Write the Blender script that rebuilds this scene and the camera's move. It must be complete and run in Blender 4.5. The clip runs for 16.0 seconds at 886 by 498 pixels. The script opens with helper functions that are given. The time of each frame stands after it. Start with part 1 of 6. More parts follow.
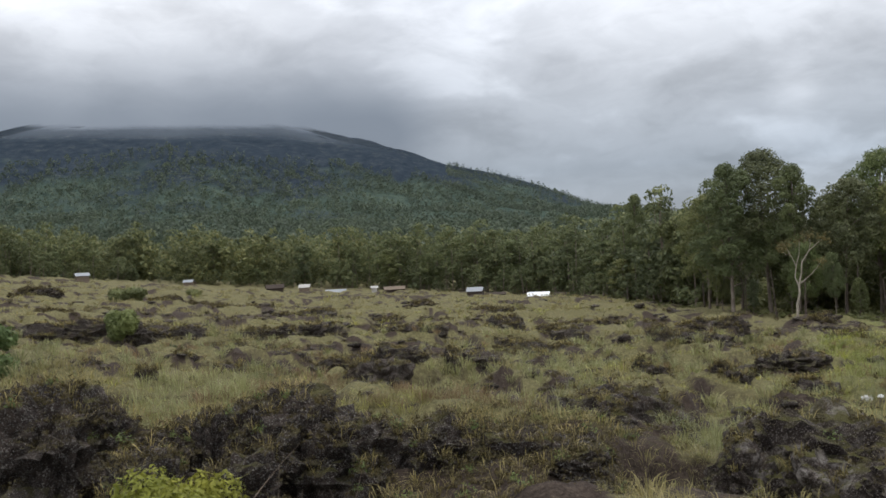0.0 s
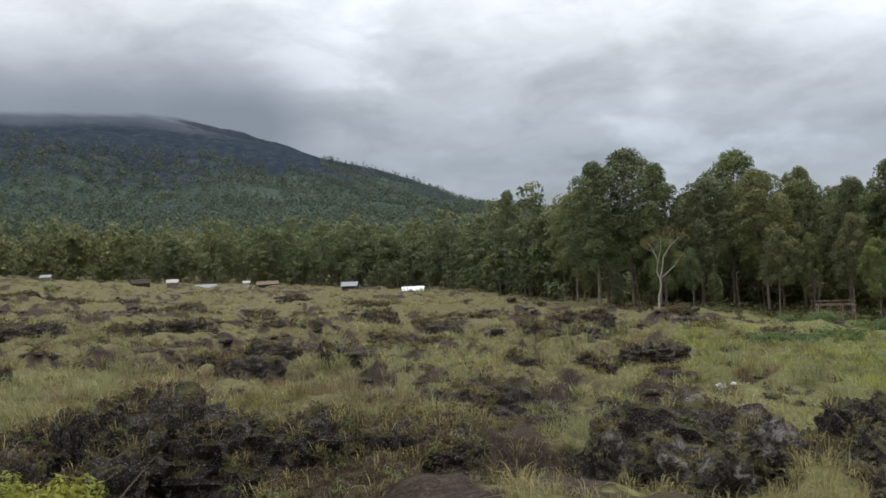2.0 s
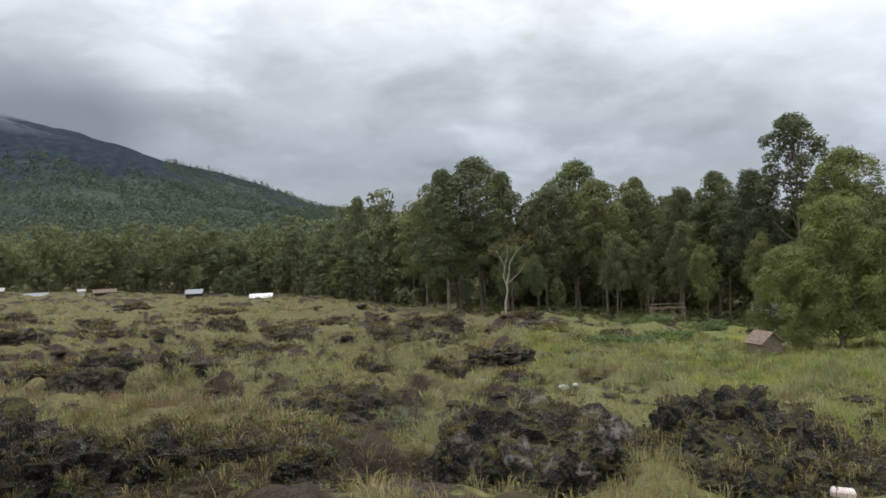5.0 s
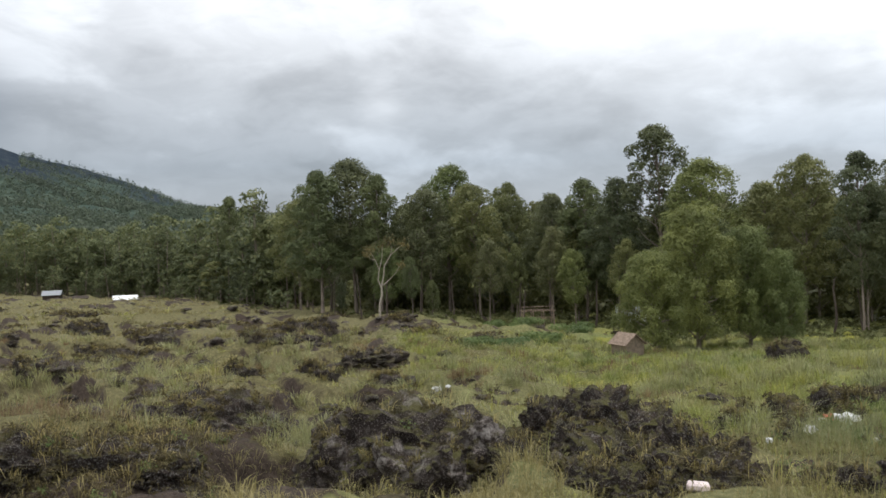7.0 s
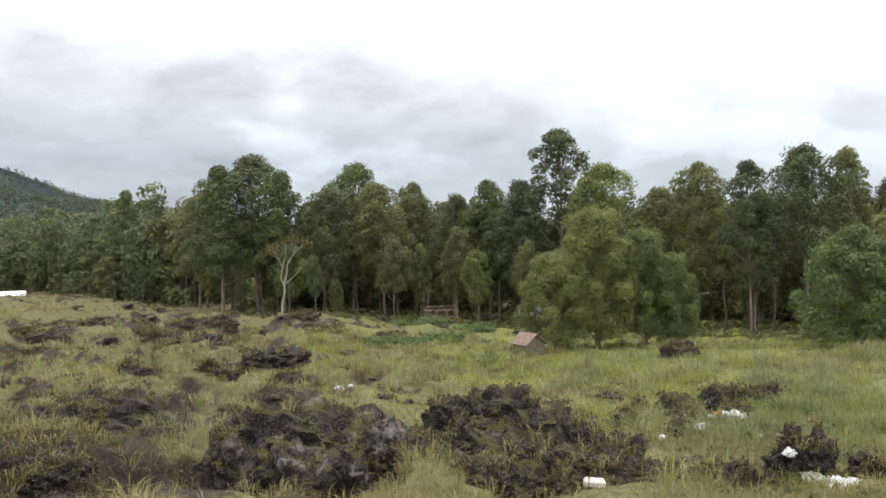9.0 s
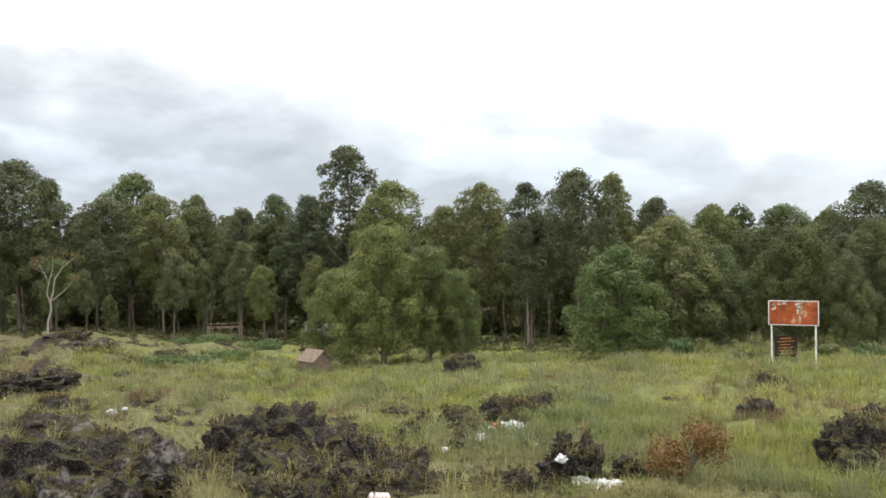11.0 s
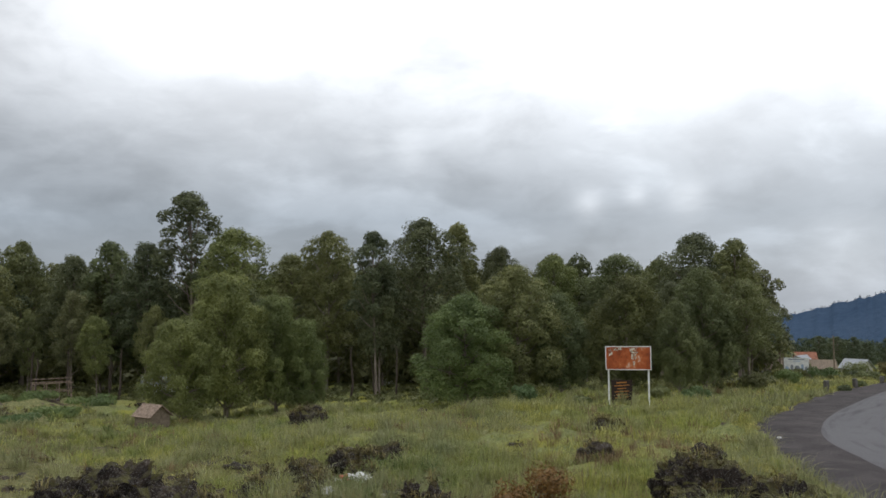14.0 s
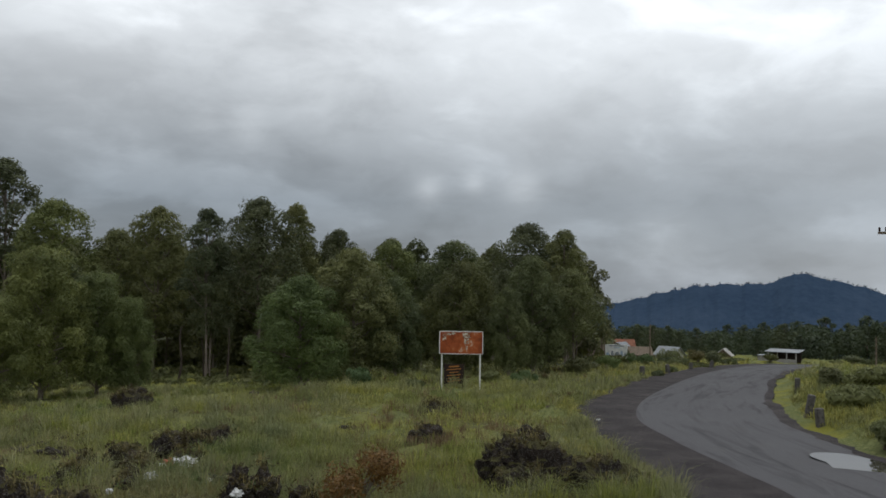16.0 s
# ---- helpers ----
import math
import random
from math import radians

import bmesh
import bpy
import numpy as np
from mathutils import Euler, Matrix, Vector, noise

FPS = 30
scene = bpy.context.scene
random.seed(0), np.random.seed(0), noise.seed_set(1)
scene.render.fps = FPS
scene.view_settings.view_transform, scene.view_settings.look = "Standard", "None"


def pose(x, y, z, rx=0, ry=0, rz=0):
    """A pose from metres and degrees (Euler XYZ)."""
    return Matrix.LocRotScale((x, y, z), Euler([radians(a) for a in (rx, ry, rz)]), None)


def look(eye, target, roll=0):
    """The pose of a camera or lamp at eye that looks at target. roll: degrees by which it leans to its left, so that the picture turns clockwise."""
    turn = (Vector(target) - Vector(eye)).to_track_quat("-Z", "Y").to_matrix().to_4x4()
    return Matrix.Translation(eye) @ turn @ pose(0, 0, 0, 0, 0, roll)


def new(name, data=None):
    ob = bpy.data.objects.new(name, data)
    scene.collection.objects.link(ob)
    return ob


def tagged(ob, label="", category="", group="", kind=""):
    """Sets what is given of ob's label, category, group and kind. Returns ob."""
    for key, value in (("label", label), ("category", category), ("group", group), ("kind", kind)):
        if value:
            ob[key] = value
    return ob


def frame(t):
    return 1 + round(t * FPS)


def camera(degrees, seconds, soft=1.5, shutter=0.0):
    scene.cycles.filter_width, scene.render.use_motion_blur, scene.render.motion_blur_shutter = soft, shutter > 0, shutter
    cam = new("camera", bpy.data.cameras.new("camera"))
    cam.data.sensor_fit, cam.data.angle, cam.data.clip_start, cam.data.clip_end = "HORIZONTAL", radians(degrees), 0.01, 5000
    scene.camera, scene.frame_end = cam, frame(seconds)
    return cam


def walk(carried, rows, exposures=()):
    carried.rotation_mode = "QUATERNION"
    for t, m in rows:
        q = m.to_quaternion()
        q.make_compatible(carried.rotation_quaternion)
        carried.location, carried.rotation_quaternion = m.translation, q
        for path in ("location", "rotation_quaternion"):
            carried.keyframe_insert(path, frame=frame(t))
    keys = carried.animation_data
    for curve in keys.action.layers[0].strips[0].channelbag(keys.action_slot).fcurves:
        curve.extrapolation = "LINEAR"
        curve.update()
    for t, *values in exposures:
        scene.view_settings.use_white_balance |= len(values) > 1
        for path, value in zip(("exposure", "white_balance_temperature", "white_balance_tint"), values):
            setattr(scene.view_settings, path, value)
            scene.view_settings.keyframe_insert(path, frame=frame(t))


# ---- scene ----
EYE = 6.0                                   # the eye's height over the datum
cam = camera(53.8, 16.0, soft=1.65)

# seconds, yaw, pitch, roll of a camera that turns where it stands
TURNS = [
    (0.0, 1.01, 0.47, 2.93),
    (0.5, -2.71, 0.22, 2.71),
    (1.0, -6.51, -0.11, 2.62),
    (1.5, -7.04, -0.11, 2.76),
    (2.0, -7.19, -0.29, 2.76),
    (2.5, -8.77, -0.31, 2.62),
    (3.0, -12.14, -0.39, 2.40),
    (5.5, -19.51, -0.33, 2.05),
    (6.0, -22.71, -0.43, 1.71),
    (6.5, -23.61, -0.30, 2.85),
    (7.0, -25.19, -0.51, 2.02),
    (7.5, -25.79, -0.34, 1.97),
    (8.0, -26.56, -0.14, 2.27),
    (8.5, -27.91, -0.06, 1.76),
    (9.0, -31.42, -0.72, 1.10),
    (9.5, -35.17, -0.57, 0.77),
    (10.0, -39.17, -0.55, 0.69),
    (12.5, -51.41, 1.68, -0.01),
    (13.0, -53.20, 1.92, -0.04),
    (13.5, -54.05, 2.63, 0.36),
    (14.0, -55.23, 3.26, 0.65),
    (14.5, -58.34, 3.29, -0.17),
    (15.0, -61.67, 2.94, -0.58),
    (15.5, -63.83, 2.20, -0.40),
    (16.0, -65.85, 2.19, -0.86),
]
# seconds, stops, kelvin, tint
EXPOSURES = [(0.0, 0.05, 6230, 11), (5.5, 0.1, 6300, 10), (7.0, 0.2, 6360, 10), (8.0, 0.48, 6420, 10), (9.5, 0.6, 6430, 10), (12.5, 0.53, 6430, 10), (13.0, 0.3, 6400, 10), (13.5, 0.02, 6320, 10), (14.5, -0.54, 6220, 9), (15.0, -0.76, 6180, 8),
             (16.0, -0.87, 6210, 8)]
walk(cam, [(t, pose(0, 0, EYE, 90 + p, r, yaw)) for t, yaw, p, r in TURNS], EXPOSURES)

# ------------------------------------------------------------------ node helpers


def tree_of(mat):
    mat.use_nodes = True
    nt = mat.node_tree
    nt.nodes.clear()
    return nt


def node(nt, kind, inputs=None, **attrs):
    n = nt.nodes.new(kind)
    for k, v in attrs.items():
        setattr(n, k, v)
    for k, v in (inputs or {}).items():
        if hasattr(v, "is_output"):
            nt.links.new(v, n.inputs[k])
        else:
            n.inputs[k].default_value = v
    return n


def ramp(nt, fac, stops, smooth=False):
    n = node(nt, "ShaderNodeValToRGB", {0: fac})
    cr = n.color_ramp
    cr.interpolation = "EASE" if smooth else "LINEAR"
    while len(cr.elements) < len(stops):
        cr.elements.new(0.5)
    for e, (p, c) in zip(cr.elements, stops):
        e.position = p
        e.color = (c, c, c, 1) if isinstance(c, (int, float)) else (*c, 1)
    return n.outputs[0]


def mathn(nt, op, a, b=0.0, c=0.0):
    n = node(nt, "ShaderNodeMath", {0: a, 1: b, 2: c}, operation=op)
    return n.outputs[0]


def mixc(nt, fac, a, b, mode="MIX"):
    n = node(nt, "ShaderNodeMix", data_type="RGBA", blend_type=mode)
    for i, v in ((0, fac), (6, a), (7, b)):
        if hasattr(v, "is_output"):
            nt.links.new(v, n.inputs[i])
        else:
            n.inputs[i].default_value = (*v, 1) if isinstance(v, tuple) else v
    return n.outputs[2]


def noise_tex(nt, vec, scale, detail=4, rough=0.55, distort=0.0):
    return node(nt, "ShaderNodeTexNoise", {"Vector": vec, "Scale": scale, "Detail": detail, "Roughness": rough,
                                            "Distortion": distort}).outputs[0]


def gauss_to(nt, vec, az, el, width):
    """1 towards a direction of the sky, falling off over so many degrees."""
    a, e = radians(az), radians(el)
    d = node(nt, "ShaderNodeVectorMath", {0: vec, 1: (-math.sin(a) * math.cos(e), math.cos(a) * math.cos(e), math.sin(e))},
             operation="DOT_PRODUCT").outputs["Value"]
    k = 1 - math.cos(radians(width))
    return mathn(nt, "EXPONENT", mathn(nt, "DIVIDE", mathn(nt, "SUBTRACT", d, 1.0), k))


# ------------------------------------------------------------------ sky and sun: a closed cloud deck over a little blue sky
SUN_AZ, SUN_EL = -70, 72
world = bpy.data.worlds.new("overcast_sky")
scene.world = world
world.use_nodes = True
nt = world.node_tree
nt.nodes.clear()
coord = node(nt, "ShaderNodeTexCoord").outputs["Generated"]
sky = node(nt, "ShaderNodeTexSky", sky_type="NISHITA", sun_disc=False, sun_elevation=radians(SUN_EL), sun_rotation=radians(-SUN_AZ))
sep = node(nt, "ShaderNodeSeparateXYZ", {0: coord})
up = mathn(nt, "MAXIMUM", sep.outputs[2], 0.0)
deep = mathn(nt, "ADD", up, 0.22)
flat = node(nt, "ShaderNodeCombineXYZ", {0: mathn(nt, "DIVIDE", sep.outputs[0], deep), 1: mathn(nt, "DIVIDE", sep.outputs[1], deep), 2: 0.0}).outputs[0]
puff = node(nt, "ShaderNodeVectorMath", {0: coord, 1: (1.0, 1.0, 2.2)}, operation="MULTIPLY").outputs[0]
big = noise_tex(nt, flat, 0.8, 4, 0.45, 0.0)
fine = noise_tex(nt, puff, 6.5, 6, 0.52, 0.25)
cover = mathn(nt, "ADD", mathn(nt, "MULTIPLY", big, 0.5), mathn(nt, "MULTIPLY", fine, 0.5))
tone = ramp(nt, cover, [(0.36, 0.74), (0.5, 1.0), (0.62, 1.4)], True)
wisps = ramp(nt, noise_tex(nt, puff, 17, 5, 0.6, 0.6), [(0.36, 0.965), (0.64, 1.04)], True)
tone = mathn(nt, "MULTIPLY", tone, wisps)
# thick and grey low down, thinner and brighter overhead
level = ramp(nt, up, [(0.0, (0.42, 0.45, 0.49)), (0.09, (0.36, 0.395, 0.435)), (0.17, (0.56, 0.585, 0.61)), (0.27, (1.0, 1.01, 1.02)), (1.0, (1.2, 1.2, 1.2))])
glow = mathn(nt, "ADD", mathn(nt, "MULTIPLY", gauss_to(nt, coord, -43, 22, 10.5), 0.8), mathn(nt, "MULTIPLY", mathn(nt, "ADD", gauss_to(nt, coord, -86, 23, 10), mathn(nt, "MULTIPLY", gauss_to(nt, coord, -95, 6, 13), 0.5)), 0.75))
# a brighter stretch of cloud above the wood's end
glow = mathn(nt, "ADD", glow, mathn(nt, "MULTIPLY", gauss_to(nt, coord, -70, 16, 11), 0.6))
# broad glow behind the eye, out of view, added to brighten the trees' fronts
glow = mathn(nt, "ADD", glow, mathn(nt, "MULTIPLY", gauss_to(nt, coord, 140, 35, 50), 0.55))
for az_, el_, w_, a_ in ((-21.5, 9.3, 1.4, 0.14), (-64.8, 6.0, 0.9, 0.32), (-71.0, 6.2, 1.2, 0.28), (-67.8, 6.5, 0.7, 0.2), (-53.0, 9.8, 1.3, 0.2), (-50.4, 9.9, 0.9, 0.16), (-80, 3.0, 2.6, 0.14), (-57, 14.0, 5.0, 0.3)):
    glow = mathn(nt, "ADD", glow, mathn(nt, "MULTIPLY", gauss_to(nt, coord, az_, el_, w_), mathn(nt, "MULTIPLY", fine, 2 * a_)))
lit = mixc(nt, 1.0, level, node(nt, "ShaderNodeCombineXYZ", {0: tone, 1: tone, 2: tone}).outputs[0], "MULTIPLY")
lit = mixc(nt, 1.0, lit, node(nt, "ShaderNodeCombineXYZ", {0: glow, 1: glow, 2: glow}).outputs[0], "ADD")
cap = 0.0
for az_, el_, w_ in ((33, 8.6, 4.2), (27, 8.6, 4.0), (21, 8.7, 4.0), (15, 8.8, 4.0), (9, 8.5, 3.8), (4, 7.8, 3.2)):
    cap = mathn(nt, "ADD", cap, mathn(nt, "MULTIPLY", gauss_to(nt, coord, az_, el_, w_), 0.72))
cap = mathn(nt, "ADD", cap, mathn(nt, "MULTIPLY", gauss_to(nt, coord, 2, 18, 10), 0.42))
lit = mixc(nt, mathn(nt, "MINIMUM", cap, 0.95), lit, (0.215, 0.24, 0.275))
bg = mixc(nt, 0.93, mixc(nt, 1.0, sky.outputs[0], (0.12, 0.12, 0.12), "MULTIPLY"), lit)
out = node(nt, "ShaderNodeOutputWorld")
nt.links.new(node(nt, "ShaderNodeBackground", {0: bg, 1: 1.0}).outputs[0], out.inputs[0])

sun = new("sun", bpy.data.lights.new("sun", "SUN"))
sun.data.energy, sun.data.angle, sun.data.color = 1.3, radians(25), (1.0, 0.97, 0.92)
a, e = radians(SUN_AZ), radians(SUN_EL)
sun.matrix_world = look((0, 0, 60), (60 * math.sin(a) * math.cos(e), -60 * math.cos(a) * math.cos(e), 60 - 60 * math.sin(e)))

# ------------------------------------------------------------------ materials


def finish(nt, base, rough=0.9, bump=None, strength=0.4, dist=0.05, spec=0.3, trans=0.0, metal=0.0, alpha=None):
    b = node(nt, "ShaderNodeBsdfPrincipled", {"Roughness": rough, "Specular IOR Level": spec, "Metallic": metal})
    if hasattr(base, "is_output"):
        nt.links.new(base, b.inputs["Base Color"])
    else:
        b.inputs["Base Color"].default_value = (*base, 1)
    if bump is not None:
        bm_ = node(nt, "ShaderNodeBump", {"Strength": strength, "Distance": dist, "Height": bump})
        nt.links.new(bm_.outputs[0], b.inputs["Normal"])
    res = b.outputs[0]
    if trans:
        tr = node(nt, "ShaderNodeBsdfTranslucent")
        if hasattr(base, "is_output"):
            nt.links.new(base, tr.inputs[0])
        else:
            tr.inputs[0].default_value = (*base, 1)
        res = node(nt, "ShaderNodeMixShader", {0: trans, 1: res, 2: tr.outputs[0]}).outputs[0]
    if alpha is not None:
        clear = node(nt, "ShaderNodeBsdfTransparent")
        res = node(nt, "ShaderNodeMixShader", {0: alpha, 1: clear.outputs[0], 2: res}).outputs[0]
    o = node(nt, "ShaderNodeOutputMaterial")
    nt.links.new(res, o.inputs[0])


def position(nt):
    return node(nt, "ShaderNodeNewGeometry").outputs["Position"]


def leaf_material(name, dark, mid, light, trans=0.3, patch=0.35, warm=(1.2, 1.17, 1.0), vary=0.6, cool=(0.72, 0.74, 0.7)):
    m = bpy.data.materials.new(name)
    nt = tree_of(m)
    isl = node(nt, "ShaderNodeNewGeometry").outputs["Random Per Island"]
    near_mid = lambda c: tuple(vary * u + (1 - vary) * w for u, w in zip(c, mid))
    col = ramp(nt, isl, [(0.0, near_mid(dark)), (0.5, mid), (1.0, near_mid(light))])
    big = noise_tex(nt, position(nt), patch, 3)
    col = mixc(nt, 1.0, col, ramp(nt, big, [(0.3, cool), (0.7, warm)]), "MULTIPLY")
    rnd = node(nt, "ShaderNodeObjectInfo").outputs["Random"]
    col = mixc(nt, 1.0, col, ramp(nt, rnd, [(0.0, (0.8, 0.86, 0.85)), (1.0, (1.18, 1.1, 0.95))]), "MULTIPLY")
    finish(nt, col, 0.55, spec=0.25, trans=trans)
    return m


def rough_material(name, stops, scale, fine_scale, rough=0.95, bump=0.5, dist=0.05, spec=0.2):
    m = bpy.data.materials.new(name)
    nt = tree_of(m)
    p = position(nt)
    a_ = noise_tex(nt, p, scale, 5, 0.6)
    b_ = noise_tex(nt, p, fine_scale, 5, 0.65)
    f = mathn(nt, "ADD", mathn(nt, "MULTIPLY", a_, 0.55), mathn(nt, "MULTIPLY", b_, 0.45))
    finish(nt, ramp(nt, f, stops), rough, b_, bump, dist, spec)
    return m


M = {}
M["leaf_olive"] = leaf_material("eucalypt_leaves", (0.094, 0.11, 0.056), (0.153, 0.172, 0.084), (0.216, 0.234, 0.118), 0.34, vary=0.5)
M["leaf_dark"] = leaf_material("dark_leaves", (0.072, 0.084, 0.052), (0.123, 0.137, 0.078), (0.18, 0.19, 0.106), 0.32)
M["leaf_yellow"] = leaf_material("yellow_green_leaves", (0.086, 0.106, 0.044), (0.158, 0.187, 0.076), (0.23, 0.26, 0.114), 0.34, vary=0.5)
M["leaf_bright"] = leaf_material("bright_green_leaves", (0.07, 0.108, 0.048), (0.122, 0.172, 0.074), (0.182, 0.234, 0.106), 0.36, vary=0.5)
M["leaf_lime"] = leaf_material("lime_shrub_leaves", (0.16, 0.165, 0.03), (0.27, 0.275, 0.055), (0.38, 0.375, 0.095), 0.4, 3)
M["leaf_dry"] = leaf_material("dry_brownish_leaves", (0.1, 0.08, 0.04), (0.17, 0.145, 0.07), (0.24, 0.2, 0.1), 0.3, 1)
M["leaf_red"] = leaf_material("reddish_shrub_leaves", (0.09, 0.055, 0.02), (0.165, 0.093, 0.036), (0.25, 0.145, 0.06), 0.25, 3, vary=1.0)
M["far_wood"] = leaf_material("far_forest_leaves", (0.072, 0.091, 0.055), (0.12, 0.142, 0.077), (0.19, 0.202, 0.104), 0.34, 0.05, vary=0.9)
# eucalypt olive made darker; inside the wood it stands for the shade there
M["leaf_olive_darkened"] = leaf_material("darkened_olive_leaves", (0.066, 0.076, 0.036), (0.11, 0.121, 0.054), (0.16, 0.168, 0.078), 0.34)
# slope leaves are tinted bluish to stand for the haze before them
M["slope_wood_hazed"] = leaf_material("hazed_slope_leaves", (0.05, 0.071, 0.064), (0.079, 0.105, 0.088), (0.122, 0.147, 0.116), 0.3, 0.012)
M["village_leaves"] = leaf_material("village_tree_leaves", (0.045, 0.062, 0.04), (0.075, 0.095, 0.058), (0.11, 0.132, 0.078), 0.4, 0.12)
# the hill's leaves carry the blue of distance haze in their colour
M["hill_wood_hazed"] = leaf_material("hazed_hill_leaves", (0.028, 0.043, 0.072), (0.044, 0.062, 0.1), (0.064, 0.082, 0.12), 0.2, 0.02)
M["grass_green"] = leaf_material("green_grass", (0.17, 0.178, 0.09), (0.275, 0.287, 0.146), (0.395, 0.405, 0.235), 0.4, 0.32, (1.4, 1.26, 0.62), 1.0, (0.6, 0.64, 0.6))
M["grass_dry"] = leaf_material("dry_grass", (0.154, 0.135, 0.062), (0.262, 0.231, 0.113), (0.38, 0.322, 0.189), 0.4, 0.15)
M["grass_pale"] = leaf_material("pale_tussock_grass", (0.162, 0.171, 0.085), (0.266, 0.275, 0.149), (0.399, 0.389, 0.256), 0.4, 0.3)
M["grass_fresh"] = leaf_material("fresh_soft_grass", (0.11, 0.148, 0.062), (0.205, 0.252, 0.112), (0.315, 0.355, 0.185), 0.4, 0.4, (1.4, 1.26, 0.6), 1.0, (0.6, 0.66, 0.62))
M["grass_brown"] = leaf_material("brown_heathy_grass", (0.1, 0.07, 0.05), (0.17, 0.128, 0.09), (0.26, 0.21, 0.15), 0.35, 0.5, vary=1.0)
M["bark"] = rough_material("grey_brown_bark", [(0.3, (0.1, 0.08, 0.065)), (0.55, (0.2, 0.165, 0.135)), (0.75, (0.32, 0.27, 0.225))], 1.2, 9)
M["bark_dark"] = rough_material("dark_brown_bark", [(0.3, (0.04, 0.03, 0.025)), (0.55, (0.085, 0.066, 0.055)), (0.75, (0.15, 0.12, 0.1))], 1.2, 9)
M["bark_pale"] = rough_material("pale_dead_bark", [(0.3, (0.2, 0.17, 0.13)), (0.6, (0.38, 0.34, 0.28)), (0.8, (0.5, 0.46, 0.39))], 1.5, 9, 0.85)



def lava_material(name, patch_, grain_, lichen, cover=0.48, plate=2.2, close=14):
    """Dark lava with lichen patches (patch_: their extent, grain_: how closed they are) and moss on its upper faces."""
    m = bpy.data.materials.new(name)
    nt = tree_of(m)
    p = position(nt)
    f = noise_tex(nt, p, 1.3, 6, 0.6)
    g = noise_tex(nt, p, 14, 6, 0.7)
    col = ramp(nt, f, [(0.3, (0.018, 0.013, 0.011)), (0.55, (0.047, 0.036, 0.03)), (0.75, (0.105, 0.082, 0.068))])
    col = mixc(nt, 1.0, col, ramp(nt, noise_tex(nt, p, 9, 6, 0.75), [(0.35, (0.4, 0.4, 0.4)), (0.65, (1.6, 1.55, 1.5))]), "MULTIPLY")
    lich = mathn(nt, "MULTIPLY", ramp(nt, noise_tex(nt, p, plate, 4), [(patch_, 0.0), (patch_ + 0.12, 1.0)]), ramp(nt, noise_tex(nt, p, close, 6, 0.7), [(grain_, 0.0), (grain_ + 0.11, 1.0)]))
    speck = ramp(nt, noise_tex(nt, p, 34, 4, 0.6), [(0.55, 0.0), (0.64, 1.0)])
    col = mixc(nt, mathn(nt, "MAXIMUM", lich, mathn(nt, "MULTIPLY", speck, 0.7)), col, mixc(nt, f, lichen, (0.34, 0.33, 0.3)))
    nz = node(nt, "ShaderNodeSeparateXYZ", {0: node(nt, "ShaderNodeNewGeometry").outputs["Normal"]}).outputs[2]
    moss = mathn(nt, "MULTIPLY", ramp(nt, nz, [(0.4, 0.0), (0.85, 1.0)]), ramp(nt, noise_tex(nt, p, 1.7, 5), [(cover, 0.0), (cover + 0.14, 1.0)]))
    col = mixc(nt, moss, col, mixc(nt, g, (0.035, 0.033, 0.011), (0.135, 0.124, 0.036)))
    finish(nt, col, 0.92, g, 1.0, 0.15, 0.25)
    M[name] = m


lava_material("lava", 0.5, 0.55, (0.26, 0.24, 0.22))
lava_material("lava_mossy", 0.52, 0.56, (0.26, 0.24, 0.22), 0.38)
lava_material("lava_moss", 0.56, 0.6, (0.2, 0.18, 0.15), 0.22)
lava_material("lava_pale", 0.47, 0.46, (0.25, 0.19, 0.175), 0.4, 1.3, 5)

m = M["ground"] = bpy.data.materials.new("grassy_lava_soil")
nt = tree_of(m)
geo = node(nt, "ShaderNodeNewGeometry")
p = geo.outputs["Position"]
nz = node(nt, "ShaderNodeSeparateXYZ", {0: geo.outputs["Normal"]}).outputs[2]
n1 = noise_tex(nt, p, 0.09, 5, 0.6)
n2 = noise_tex(nt, p, 0.7, 6, 0.65)
n3 = noise_tex(nt, p, 6.0, 6, 0.7)
green = ramp(nt, n3, [(0.3, (0.07, 0.085, 0.03)), (0.5, (0.14, 0.155, 0.055)), (0.7, (0.23, 0.24, 0.095))])
dry = ramp(nt, n3, [(0.3, (0.06, 0.053, 0.027)), (0.5, (0.12, 0.108, 0.05)), (0.7, (0.2, 0.182, 0.088))])
n4 = noise_tex(nt, p, 21.0, 5, 0.7)
soil = ramp(nt, mathn(nt, "MULTIPLY_ADD", n3, 0.5, mathn(nt, "MULTIPLY", n4, 0.5)), [(0.36, (0.014, 0.01, 0.008)), (0.5, (0.042, 0.031, 0.024)), (0.6, (0.078, 0.059, 0.044)), (0.68, (0.15, 0.122, 0.085))])
# greener towards the road side of the plan
side = node(nt, "ShaderNodeVectorMath", {0: p, 1: (0.02, -0.008, 0)}, operation="DOT_PRODUCT").outputs["Value"]
lush = mathn(nt, "ADD", mathn(nt, "MINIMUM", mathn(nt, "MAXIMUM", mathn(nt, "MULTIPLY", side, 0.7), -0.2), 0.6), mathn(nt, "SUBTRACT", n1, 0.5))
col = mixc(nt, ramp(nt, lush, [(0.0, 0.0), (0.35, 1.0)]), dry, green)
bare = node(nt, "ShaderNodeAttribute", attribute_name="bare").outputs["Fac"]
bare = mathn(nt, "ADD", bare, mathn(nt, "MULTIPLY", mathn(nt, "SUBTRACT", mathn(nt, "ADD", n2, n3), 1.0), 1.3))
col = mixc(nt, ramp(nt, bare, [(0.4, 0.0), (0.6, 1.0)]), col, soil)
